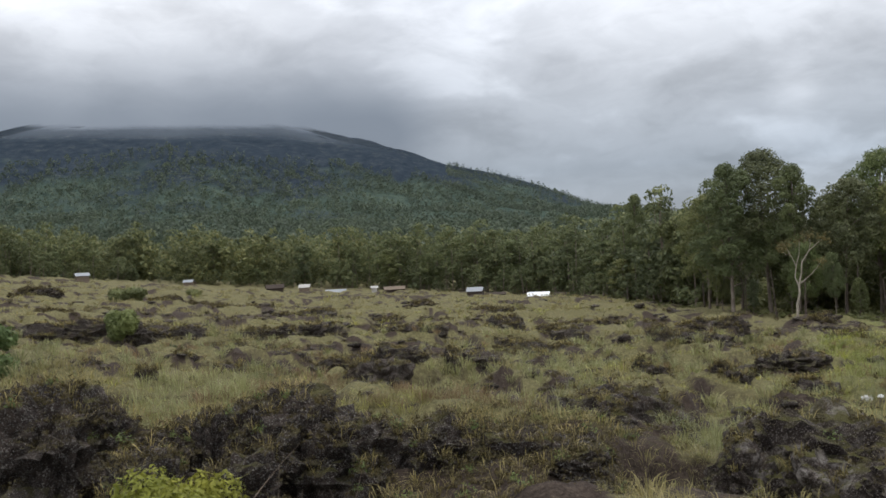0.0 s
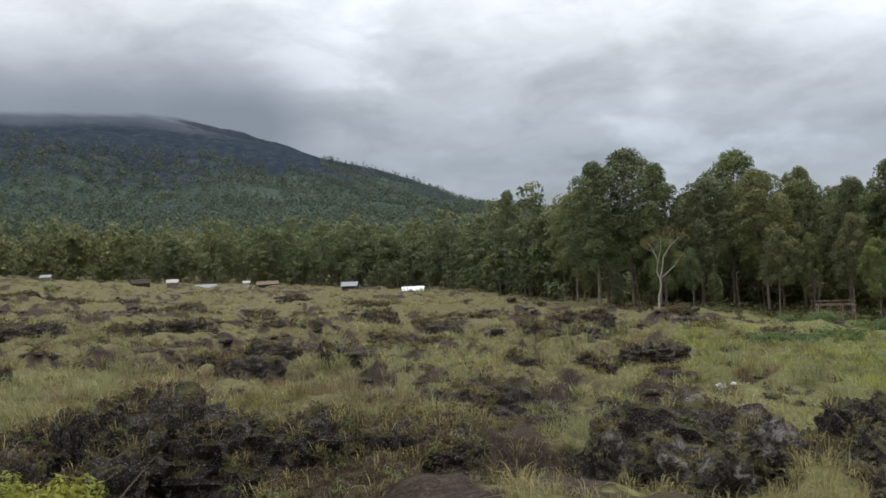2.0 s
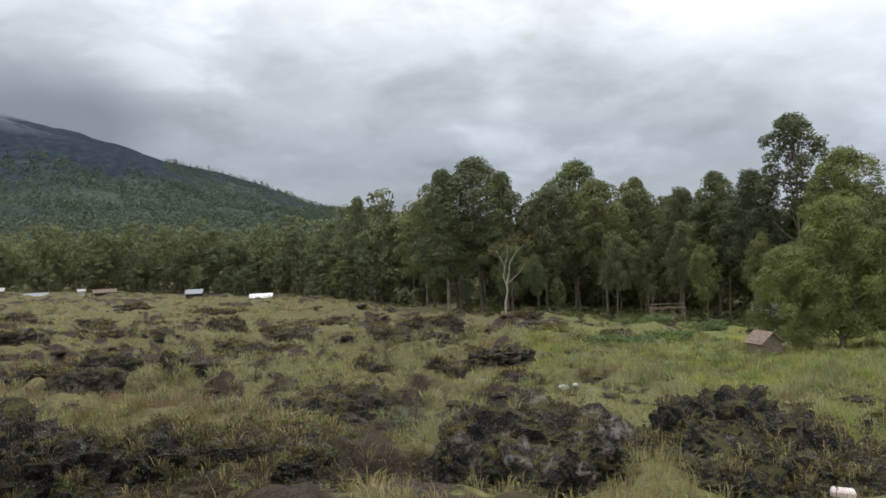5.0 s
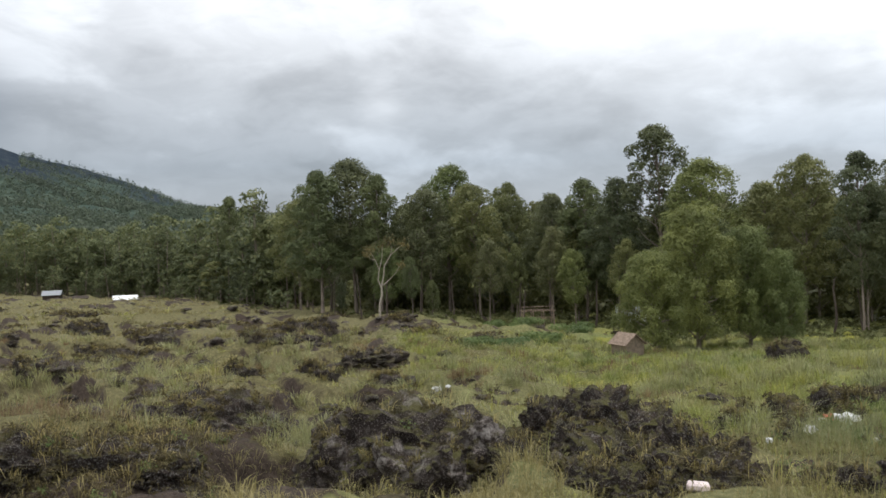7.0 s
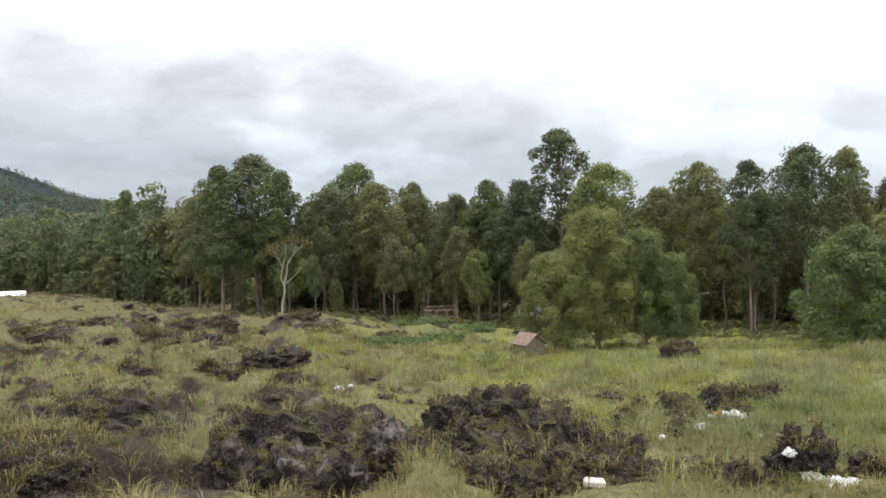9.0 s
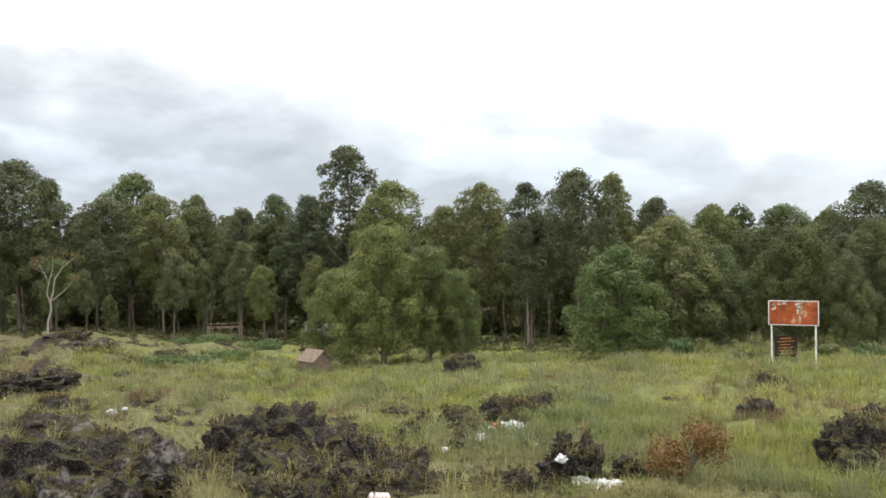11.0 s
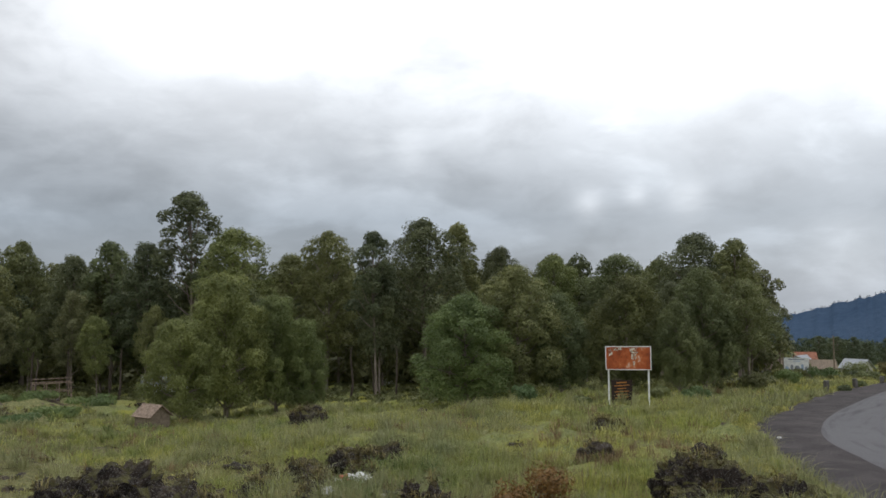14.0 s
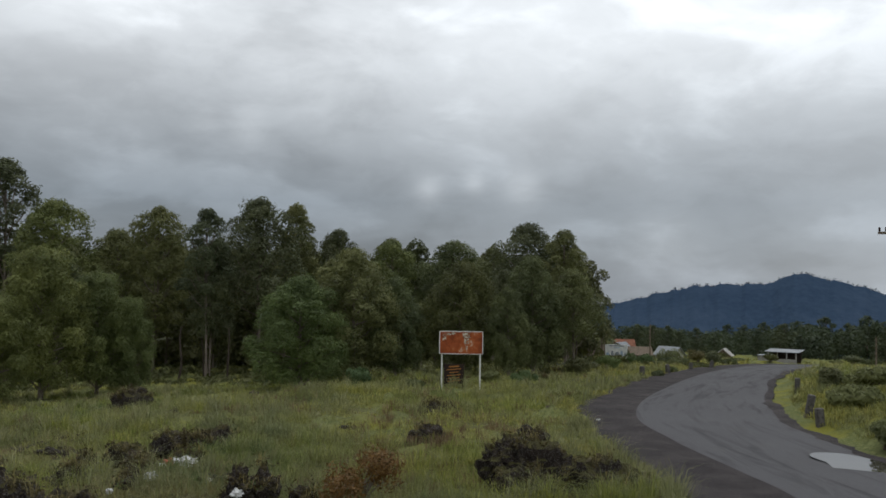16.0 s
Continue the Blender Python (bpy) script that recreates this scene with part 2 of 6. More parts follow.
col = mixc(nt, ramp(nt, nz, [(0.76, 1.0), (0.91, 0.0)]), col, soil)
mossy = mathn(nt, "MULTIPLY", ramp(nt, noise_tex(nt, p, 0.35, 5, 0.6), [(0.49, 0.0), (0.6, 1.0)]), ramp(nt, lush, [(0.1, 0.0), (0.4, 1.0)]))
col = mixc(nt, mossy, col, mixc(nt, n3, (0.115, 0.115, 0.018), (0.28, 0.27, 0.05)))
finish(nt, col, 0.95, n3, 0.8, 0.12, 0.15)

m = M["mountain"] = bpy.data.materials.new("hazed_forested_volcano_slope")
nt = tree_of(m)
p = position(nt)
h = node(nt, "ShaderNodeSeparateXYZ", {0: p}).outputs[2]
n1 = noise_tex(nt, p, 0.006, 6, 0.6)
n2 = noise_tex(nt, p, 0.05, 6, 0.7)
# forest below, scrub above; both colours hold painted blue haze, more of it higher
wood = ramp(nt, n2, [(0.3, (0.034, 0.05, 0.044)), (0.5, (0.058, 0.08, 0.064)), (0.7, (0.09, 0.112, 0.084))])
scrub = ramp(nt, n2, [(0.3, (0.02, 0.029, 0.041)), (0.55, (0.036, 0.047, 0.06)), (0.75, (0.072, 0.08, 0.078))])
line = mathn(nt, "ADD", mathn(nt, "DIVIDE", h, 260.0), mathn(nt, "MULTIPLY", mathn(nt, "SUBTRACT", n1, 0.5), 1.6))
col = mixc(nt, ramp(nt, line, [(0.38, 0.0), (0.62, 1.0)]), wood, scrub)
# the summit goes up into the cloud
flat_run = node(nt, "ShaderNodeVectorMath", {0: p, 1: (1, 1, 0)}, operation="MULTIPLY").outputs[0]
run_ = node(nt, "ShaderNodeVectorMath", {0: flat_run}, operation="LENGTH").outputs["Value"]
lost = mathn(nt, "MULTIPLY_ADD", mathn(nt, "SUBTRACT", noise_tex(nt, p, 0.005, 4), 0.5), 0.012, mathn(nt, "DIVIDE", mathn(nt, "SUBTRACT", h, EYE), run_))
sag = node(nt, "ShaderNodeMapRange", {0: mathn(nt, "DIVIDE", node(nt, "ShaderNodeSeparateXYZ", {0: p}).outputs[0], run_), 1: -0.2, 2: -0.03, 3: 0.0, 4: 0.026}).outputs[0]      # the cloud hangs lower there
lost = mathn(nt, "ADD", lost, sag)
alpha = ramp(nt, mathn(nt, "MULTIPLY", lost, 5.0), [(0.7, 1.0), (0.755, 0.7), (0.8, 0.0)], True)
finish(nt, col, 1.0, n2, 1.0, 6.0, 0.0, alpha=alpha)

# forest cover with the haze of distance painted in as blue
M["far_hill_hazed"] = rough_material("haze_blue_forested_hill", [(0.3, (0.029, 0.048, 0.084)), (0.5, (0.04, 0.064, 0.104)), (0.75, (0.057, 0.081, 0.125))], 0.01, 0.08, 1.0, 1.0, 5.0, 0.0)
m = M["asphalt"] = bpy.data.materials.new("damp_worn_asphalt")
nt = tree_of(m)
p = position(nt)
along = node(nt, "ShaderNodeAttribute", attribute_name="along").outputs["Fac"]
across = node(nt, "ShaderNodeAttribute", attribute_name="across").outputs["Fac"]
way = node(nt, "ShaderNodeCombineXYZ", {0: mathn(nt, "MULTIPLY", along, 0.12), 1: mathn(nt, "MULTIPLY", across, 1.1), 2: 0.0}).outputs[0]
n1, n2, n3 = noise_tex(nt, p, 0.22, 5), noise_tex(nt, way, 1.3, 6, 0.6, 1.2), noise_tex(nt, p, 45, 4, 0.7)
col = ramp(nt, n3, [(0.3, (0.066, 0.064, 0.068)), (0.7, (0.12, 0.116, 0.122))])
col = mixc(nt, ramp(nt, n2, [(0.52, 0.0), (0.66, 0.65)]), col, (0.034, 0.033, 0.034))
# gravel and mud strewn over the edges
rim = mathn(nt, "MULTIPLY_ADD", mathn(nt, "SUBTRACT", noise_tex(nt, way, 2.0, 5), 0.5), 2.8, mathn(nt, "ABSOLUTE", mathn(nt, "ADD", across, 0.25)))
col = mixc(nt, ramp(nt, rim, [(1.3, 0.0), (2.5, 1.0)]), col, ramp(nt, n3, [(0.3, (0.022, 0.02, 0.02)), (0.7, (0.06, 0.054, 0.052))]))
col = mixc(nt, ramp(nt, noise_tex(nt, p, 0.8, 6, 0.7), [(0.55, 0.0), (0.75, 0.5)]), col, (0.1, 0.095, 0.09))
finish(nt, col, mathn(nt, "MULTIPLY_ADD", n1, 0.3, 0.65), n3, 0.4, 0.015, 0.12)
M["dirt"] = rough_material("dark_volcanic_gravel", [(0.36, (0.02, 0.017, 0.017)), (0.5, (0.042, 0.036, 0.036)), (0.66, (0.075, 0.064, 0.062))], 0.8, 18)
m = M["water"] = bpy.data.materials.new("muddy_puddle_water")
nt = tree_of(m)
finish(nt, (0.05, 0.045, 0.04), 0.03, spec=0.6)
m = M["rust"] = bpy.data.materials.new("rusted_sheet_metal")
nt = tree_of(m)
p = position(nt)
n1, n2 = noise_tex(nt, p, 2.2, 6, 0.65), noise_tex(nt, p, 14, 5, 0.7)
col = ramp(nt, n1, [(0.3, (0.16, 0.035, 0.012)), (0.5, (0.33, 0.075, 0.02)), (0.62, (0.42, 0.12, 0.035)), (0.72, (0.6, 0.52, 0.42))])
finish(nt, mixc(nt, ramp(nt, n2, [(0.55, 0.0), (0.75, 0.7)]), col, (0.1, 0.025, 0.012)), 0.75, n2, 0.2, 0.01)


def paint(name, c, rough=0.7, metal=0.0, wear=0.25, scale=3):
    m = bpy.data.materials.new(name)
    nt = tree_of(m)
    p = position(nt)
    n = noise_tex(nt, p, scale, 6, 0.65)
    lo = tuple(v * (1 - wear) for v in c)
    finish(nt, ramp(nt, n, [(0.35, lo), (0.6, c)]), rough, n, 0.15, 0.01, 0.4, metal=metal)
    M[name] = m


for args in (("white_paint", (0.75, 0.75, 0.72)), ("grey_zinc", (0.27, 0.285, 0.3), 0.6, 0.0), ("thatch", (0.27, 0.2, 0.15), 0.95, 0, 0.6, 6),
             ("weathered_wood", (0.2, 0.155, 0.115), 0.9, 0, 0.5, 5), ("dark_wood", (0.05, 0.035, 0.026), 0.9, 0, 0.5, 5),
             ("plaster", (0.42, 0.4, 0.37)), ("red_tile", (0.27, 0.11, 0.065), 0.85, 0, 0.5, 2), ("concrete", (0.13, 0.12, 0.11), 0.9, 0, 0.6, 8),
             ("plastic_white", (0.7, 0.7, 0.69), 0.4, 0, 0.4, 12), ("plastic_pink", (0.75, 0.63, 0.61), 0.4), ("plastic_red", (0.6, 0.15, 0.1), 0.4),
             ("bright_roof", (0.85, 0.87, 0.9), 0.4, 0.0), ("dark_board", (0.03, 0.018, 0.014), 0.8), ("orange_paint", (0.5, 0.22, 0.05), 0.8),
             ("board_blue", (0.35, 0.45, 0.6), 0.6), ("board_grey", (0.25, 0.27, 0.3), 0.6)):
    paint(*args)

# ------------------------------------------------------------------ shape helpers
RNG = np.random.default_rng(7)


def lattice(ix, iy, seed):
    n = (ix * 374761393 + iy * 668265263 + seed * 974711) & 0x7FFFFFFF
    n = ((n ^ (n >> 13)) * 1274126177) & 0x7FFFFFFF
    return ((n ^ (n >> 16)) & 0xFFFF) / 65535.0


def vnoise(x, y, seed=0):
    x, y = np.asarray(x, float), np.asarray(y, float)
    ix, iy = np.floor(x).astype(np.int64), np.floor(y).astype(np.int64)
    fx, fy = x - ix, y - iy
    fx, fy = fx * fx * (3 - 2 * fx), fy * fy * (3 - 2 * fy)
    v0 = lattice(ix, iy, seed) * (1 - fx) + lattice(ix + 1, iy, seed) * fx
    v1 = lattice(ix, iy + 1, seed) * (1 - fx) + lattice(ix + 1, iy + 1, seed) * fx
    return v0 * (1 - fy) + v1 * fy


def fbm(x, y, seed=0, octaves=4):
    s, a_, t = 0, 1.0, 0
    for k in range(octaves):
        s = s + a_ * vnoise(x * 2 ** k + 17.3 * k, y * 2 ** k - 9.1 * k, seed + k)
        t += a_
        a_ *= 0.5
    return s / t


def mesh_of(name, verts, faces, mats, smooth=False, mat_index=None):
    """A mesh from vertex and face arrays; faces all have the same number of corners."""
    me = bpy.data.meshes.new(name)
    verts, faces = np.asarray(verts, np.float32), np.asarray(faces, np.int32)
    k = faces.shape[1]
    me.vertices.add(len(verts))
    me.vertices.foreach_set("co", verts.ravel())
    me.loops.add(faces.size)
    me.loops.foreach_set("vertex_index", faces.ravel())
    me.polygons.add(len(faces))
    me.polygons.foreach_set("loop_start", np.arange(0, faces.size, k, dtype=np.int32))
    if smooth:
        me.polygons.foreach_set("use_smooth", np.ones(len(faces), dtype=bool))
    for m_ in (mats if isinstance(mats, (list, tuple)) else [mats]):
        me.materials.append(m_)
    if mat_index is not None:
        me.polygons.foreach_set("material_index", np.asarray(mat_index, np.int32))
    me.update(calc_edges=True)
    me.validate()
    return me


def bm_mesh(name, bm, mat):
    me = bpy.data.meshes.new(name)
    bm.to_mesh(me)
    bm.free()
    me.materials.append(mat)
    return me


def part(name, data, parent, label=""):
    ob = new(name, data)
    ob.parent = parent
    return tagged(ob, label)


def add_box(bm, size, at=(0, 0, 0), rot=(0, 0, 0), bevel=0.0):
    r = bmesh.ops.create_cube(bm, size=1.0, matrix=pose(*at, *rot) @ Matrix.Diagonal((*size, 1)))
    if bevel:
        edges = list({e_ for v in r["verts"] for e_ in v.link_edges})
        bmesh.ops.bevel(bm, geom=edges, offset=bevel, segments=1, affect="EDGES")


def box(size, at=(0, 0, 0), rot=(0, 0, 0), bevel=0.0):
    bm = bmesh.new()
    add_box(bm, size, at, rot, bevel)
    return bm


def tubes(paths, sides=7):
    """Vertices and quads of tapered tubes. paths: lists of (point, radius)."""
    V, Fq, base = [], [], 0
    for path in paths:
        pts = np.array([p_ for p_, r in path], float)
        rad = [r for p_, r in path]
        for i in range(len(pts)):
            t = pts[min(i + 1, len(pts) - 1)] - pts[max(i - 1, 0)]
            t /= np.linalg.norm(t) + 1e-9
            u = np.cross(t, (0.31, 0.95, 0.05) if abs(t[2]) > 0.5 else (0, 0, 1))
            u /= np.linalg.norm(u) + 1e-9
            w = np.cross(t, u)
            for s in range(sides):
                an = 2 * math.pi * s / sides
                V.append(pts[i] + rad[i] * (math.cos(an) * u + math.sin(an) * w))
        for i in range(len(pts) - 1):
            for s in range(sides):
                q = (s + 1) % sides
                Fq.append((base + i * sides + s, base + i * sides + q, base + (i + 1) * sides + q, base + (i + 1) * sides + s))
        base += len(pts) * sides
    return np.array(V), np.array(Fq)


def leaf_sprays(rng, centres, outward, size, long=1.6):
    """One narrow leaf spray, a pointed triangle, at each centre."""
    n = len(centres)
    nrm = outward * 1.2 + rng.normal(0, 0.55, (n, 3)) + (0, 0, 0.25)
    nrm /= np.linalg.norm(nrm, axis=1)[:, None] + 1e-9
    t = np.cross(nrm, rng.normal(0, 1, (n, 3)))
    t /= np.linalg.norm(t, axis=1)[:, None] + 1e-9
    b = np.cross(nrm, t)
    s = size * rng.uniform(0.6, 1.35, (n, 1))
    V = np.stack([centres - t * s * long * 0.4 - b * s * 0.45, centres - t * s * long * 0.3 + b * s * 0.45 + nrm * s * 0.12, centres + t * s * long * 0.7 - nrm * s * 0.15], 1)
    return V.reshape(-1, 3), np.arange(3 * n).reshape(-1, 3)


# ------------------------------------------------------------------ the lie of the land, by bearing and distance from the eye
DIST = np.array([0.0, 8, 14, 20, 28, 40, 55, 75, 100, 150, 220, 420, 1200, 4600])
LAND = {
    40: (-3.0, -3.9, -3.2, -3.3, -3.2, -2.8, -1, 3),
    28: (-3.1, -4.1, -3.9, -4.2, -4.3, -4.0, -3.0, 0.5),
    12: (-3.4, -4.8, -5.2, -5.6, -6.0, -6.3, -6.7, -7.0),
    -5: (-4.0, -5.4, -6.0, -6.6, -7.2, -7.8, -8.7, -10.6),
    -20: (-5.1, -5.6, -6.2, -6.9, -7.5, -8.7, -11.0, -13.0),
    -36: (-5.1, -5.7, -6.7, -8.0, -8.9, -10.0, -12.0, -14.0),
    -50: (-4.9, -5.1, -5.55, -7.6, -9.0, -10.0, -12.0, -14.0),
    -64: (-4.75, -4.95, -5.35, -6.4, -7.4, -9.0, -11.5, -14.5),
    -78: (-4.7, -5.0, -5.3, -6.0, -7.0, -8.6, -12.0, -16.0),
    -95: (-4.5, -4.8, -4.3, -5.0, -6.2, -8.0, -12.0, -16.5),
}
BEAR = np.array(sorted(LAND))
GRID = np.array([[-1.7, -2.9, -4.4 if b_ > -70 else -4.1, *LAND[b_], *((LAND[b_][-1] * 1.15,) * 3 if b_ > -55 else (-32, -95, -330))] for b_ in BEAR])
FINE_B = np.linspace(-95, 40, 136)
FINE_D = np.linspace(0, 1, 300) ** 2.6 * 4600
TABLE = np.array([np.interp(FINE_B, BEAR, GRID[:, j]) for j in range(len(DIST))])
TABLE = np.array([np.interp(FINE_D, DIST, TABLE[:, i]) for i in range(len(FINE_B))])
for _ in range(4):                                        # round the knots off
    pad = np.pad(TABLE, ((2, 2), (2, 2)), mode="edge")
    TABLE = sum(pad[2 + i:2 + i + TABLE.shape[0], 2 + j:2 + j + TABLE.shape[1]] for i in (-1, 0, 1) for j in (-1, 0, 1)) / 9

ROAD = [(-112, 12), (-98, 16), (-92, 21.5), (-88.3, 25), (-84.4, 29.8), (-81.9, 35.8), (-82.4, 46.2), (-84.4, 68), (-87.0, 98), (-89.5, 122), (-93, 145), (-98, 165)]


def xy(b_, d):
    return -np.sin(np.radians(b_)) * d, np.cos(np.radians(b_)) * d


def spline(points, n=24):
    pts = [Vector((*xy(b_, d), 0)) for b_, d in points]
    res = []
    for i in range(len(pts) - 1):
        p0, p1, p2, p3 = pts[max(i - 1, 0)], pts[i], pts[i + 1], pts[min(i + 2, len(pts) - 1)]
        for k in range(n):
            t = k / n
            res.append(0.5 * ((2 * p1) + (p2 - p0) * t + (2 * p0 - 5 * p1 + 4 * p2 - p3) * t * t + (3 * p1 - p0 - 3 * p2 + p3) * t ** 3))
    return np.array([tuple(v)[:2] for v in res + [pts[-1]]])


ROAD_LINE = spline(ROAD)


def road_gap(x, y):
    """Distance from the road's middle line, and the line's level there."""
    x, y = np.asarray(x, float), np.asarray(y, float)
    best, level_ = np.full(x.shape, 1e9), np.zeros(x.shape)
    zs = base_height(ROAD_LINE[:, 0], ROAD_LINE[:, 1])
    for i in range(len(ROAD_LINE) - 1):
        a_, b_ = ROAD_LINE[i], ROAD_LINE[i + 1]
        ab = b_ - a_
        t = np.clip(((x - a_[0]) * ab[0] + (y - a_[1]) * ab[1]) / (ab @ ab), 0, 1)
        gap = np.hypot(x - a_[0] - t * ab[0], y - a_[1] - t * ab[1])
        level_ = np.where(gap < best, zs[i] + (zs[i + 1] - zs[i]) * t, level_)
        best = np.minimum(best, gap)
    return best, level_


def base_height(x, y):
    x, y = np.asarray(x, float), np.asarray(y, float)
    d = np.hypot(x, y)
    b_ = np.degrees(np.arctan2(-x, y))
    b_ = np.where(b_ > 130, b_ - 360, b_)
    fi = np.clip(b_ + 95, 0, 134.999)
    fj = np.clip((d / 4600) ** (1 / 2.6) * 299, 0, 298.999)
    i, j = fi.astype(int), fj.astype(int)
    u, v = fi - i, fj - j
    z = (TABLE[i, j] * (1 - u) + TABLE[i + 1, j] * u) * (1 - v) + (TABLE[i, j + 1] * (1 - u) + TABLE[i + 1, j + 1] * u) * v
    return EYE + z


def bareness(x, y):
    """0 where grass grows, 1 on bare lava soil."""
    x, y = np.asarray(x, float), np.asarray(y, float)
    n_ = 0.42 * fbm(x * 0.11, y * 0.2, 61, 3) + 0.58 * fbm(x * 0.8, y * 1.1, 62, 5)
    side_ = np.clip(0.014 * x - 0.0056 * y, -0.1, 0.6)
    d = np.hypot(x, y)
    wide_ = np.clip((n_ - 0.525 - 0.32 * (side_ + 0.1)) / 0.07, 0, 1) * np.clip((320 - d) / 120, 0, 1)
    b_ = np.degrees(np.arctan2(-x, y))
    ridge_ = np.clip((18.4 - d) / 1.2, 0, 1) * np.clip((d - 9) / 2, 0, 1) * np.clip((b_ + 11) / 4, 0, 1) * np.clip((40 - b_) / 5, 0, 1)       # the near lava ridge
    gap_ = 0.8 * np.exp(-((b_ + 11) / 3.4) ** 2 - ((d - 20) / 4.5) ** 2)         # the brown hollow way beside it
    return np.maximum(wide_, np.maximum(ridge_, gap_))


def ground(x, y):
    x, y = np.asarray(x, float), np.asarray(y, float)
    d = np.hypot(x, y)
    b_ = np.degrees(np.arctan2(-x, y))
    z = base_height(x, y)
    wild = np.clip((b_ + 42) / 22, 0.12, 1.0) * np.clip((d - 6) / 8, 0, 1) * np.clip((600 - d) / 300, 0, 1)
    ridge = 1 - np.abs(2 * fbm(x * 0.16, y * 0.16, 3, 4) - 1)
    step = fbm(x * 0.22, y * 0.22, 11, 3)
    step = np.clip((step - 0.5) * 13, -0.5, 0.5)
    rough = (ridge - 0.75) * 1.1 + step * 0.8 + (fbm(x * 0.9, y * 0.9, 5, 3) - 0.5) * 0.5
    z = z + wild * rough + ((fbm(x * 0.4, y * 0.4, 21, 3) - 0.5) * 0.9 + (fbm(x * 1.1, y * 1.1, 23, 2) - 0.5) * 0.4) * np.clip(d / 15, 0, 1)
    lumps = np.abs(2 * fbm(x * 0.8, y * 0.8, 64, 3) - 1)
    crumbs = np.abs(2 * fbm(x * 2.6, y * 2.6, 66, 3) - 1)
    z = z + bareness(x, y) * (0.06 + 0.34 * (lumps - 0.2) + 0.34 * (crumbs - 0.25)) * np.clip((d - 12) / 8, 0, 1)
    far = d > 230
    gap, level_ = road_gap(x, y)
    k = np.clip((gap - 3.3) / 2.0, 0, 1)
    k = k * k * (3 - 2 * k)
    return np.where(far, z, z * k + (level_ - 0.12) * (1 - k))


def site(b_, d, lift=0.0):
    x, y = xy(b_, d)
    return Vector((float(x), float(y), float(ground(x, y)) + lift))


# ------------------------------------------------------------------ ground sheet
ang = np.concatenate([np.arange(-100, 36, 0.3), np.arange(36, 260, 6.0)])
rad = np.concatenate([[0.0], np.geomspace(2.0, 330, 360), np.geomspace(345, 4600, 26)])
A, R = np.meshgrid(ang, rad, indexing="ij")
X, Y = xy(A, R)
Z = ground(X, Y)
V = np.stack([X, Y, Z], -1).reshape(-1, 3)
na, nr = len(ang), len(rad)
I, J = np.meshgrid(np.arange(na), np.arange(nr - 1), indexing="ij")
I2 = (I + 1) % na
faces = np.stack([I * nr + J, I * nr + J + 1, I2 * nr + J + 1, I2 * nr + J], -1).reshape(-1, 4)
me = mesh_of("ground", V, faces, M["ground"], True)
me.attributes.new("bare", "FLOAT", "POINT").data.foreach_set("value", bareness(V[:, 0], V[:, 1]).astype(np.float32))
tagged(new("ground", me), "rolling grass and dark lava soil with tufts and bare patches", "ground", kind="structure")

# ------------------------------------------------------------------ volcano and far hill
CONE_B, CONE_D = 18, 2400
cx, cy = xy(CONE_B, CONE_D)


def cone_height(x, y):
    r = np.hypot(x - cx, y - cy)
    an = np.arctan2(y - cy, x - cx)
    h = 492 - 0.345 * r
    h = np.where(h < 95, 95 * np.exp((h - 95) / 150), h)
    h = h - 13 * np.clip((720 - np.hypot(x, y)) / 350, 0, 1)
    gully = np.abs(2 * fbm(an * 9 + 40, r * 0.0012, 31, 4) - 1)
    return EYE - 12 + h + (gully - 0.4) * 34 * np.clip(h / 150, 0, 1) * np.clip((300 - h) / 120, 0.12, 1) + (fbm(x * 0.01, y * 0.01, 8, 4) - 0.5) * 24 * np.clip(h / 60, 0, 1)


ang = np.arange(-40, 62, 0.3)
A, R = np.meshgrid(ang, np.linspace(0, 1, 150), indexing="ij")
R = 420 * (CONE_D * np.cos(np.radians(A - CONE_B)) / 420) ** R       # from the forest's floor to the skyline
rad = R[0]
X, Y = xy(A, R)
V = np.stack([X, Y, cone_height(X, Y) - 6 * np.clip((520 - R) / 100, 0, 1)], -1).reshape(-1, 3)
na, nr = len(ang), len(rad)
I, J = np.meshgrid(np.arange(na - 1), np.arange(nr - 1), indexing="ij")
faces = np.stack([I * nr + J, I * nr + J + 1, (I + 1) * nr + J + 1, (I + 1) * nr + J], -1).reshape(-1, 4)
tagged(new("mountain", mesh_of("mountain", V, faces, M["mountain"], True)), "dark forested volcano flank, coloured bluish for haze, whose top is lost in low cloud", "mountain", kind="structure")

HILL_D = 1700
ang = ang_hill = np.arange(-125, -66, 0.12)
crest = np.interp(ang, [-125, -110, -98, -92.7, -90.7, -88.1, -86, -81.9, -76.5, -72, -66], [-2, -1.6, -1.2, -0.35, 0.35, 0.85, 0.22, 0.0, -1.25, -2.2, -3.2])
crest = HILL_D * np.tan(np.radians(crest)) + (fbm(ang * 3, ang * 0 + 2, 4, 3) - 0.5) * 8
rows_ = []
for k in range(14):
    t = k / 13
    d = HILL_D - 500 * (1 - t) ** 1.2 + (fbm(ang * 0.35, ang * 0 + k * 0.3, 14, 2) - 0.5) * 90 * (1 - t)
    x, y = xy(ang, d)
    rows_.append(np.stack([x, y, EYE - 140 + (crest + 140) * np.sin(t * math.pi / 2) + (fbm(ang * 0.9, ang * 0 + k * 0.5, 24, 2) - 0.5) * 8 * (1 - t)], -1))
for k in (1, 2):
    x, y = xy(ang, HILL_D + 400 * k)
    rows_.append(np.stack([x, y, EYE + crest - 90 * k], -1))
V = np.array(rows_).transpose(1, 0, 2).reshape(-1, 3)
na, nr = len(ang), 16
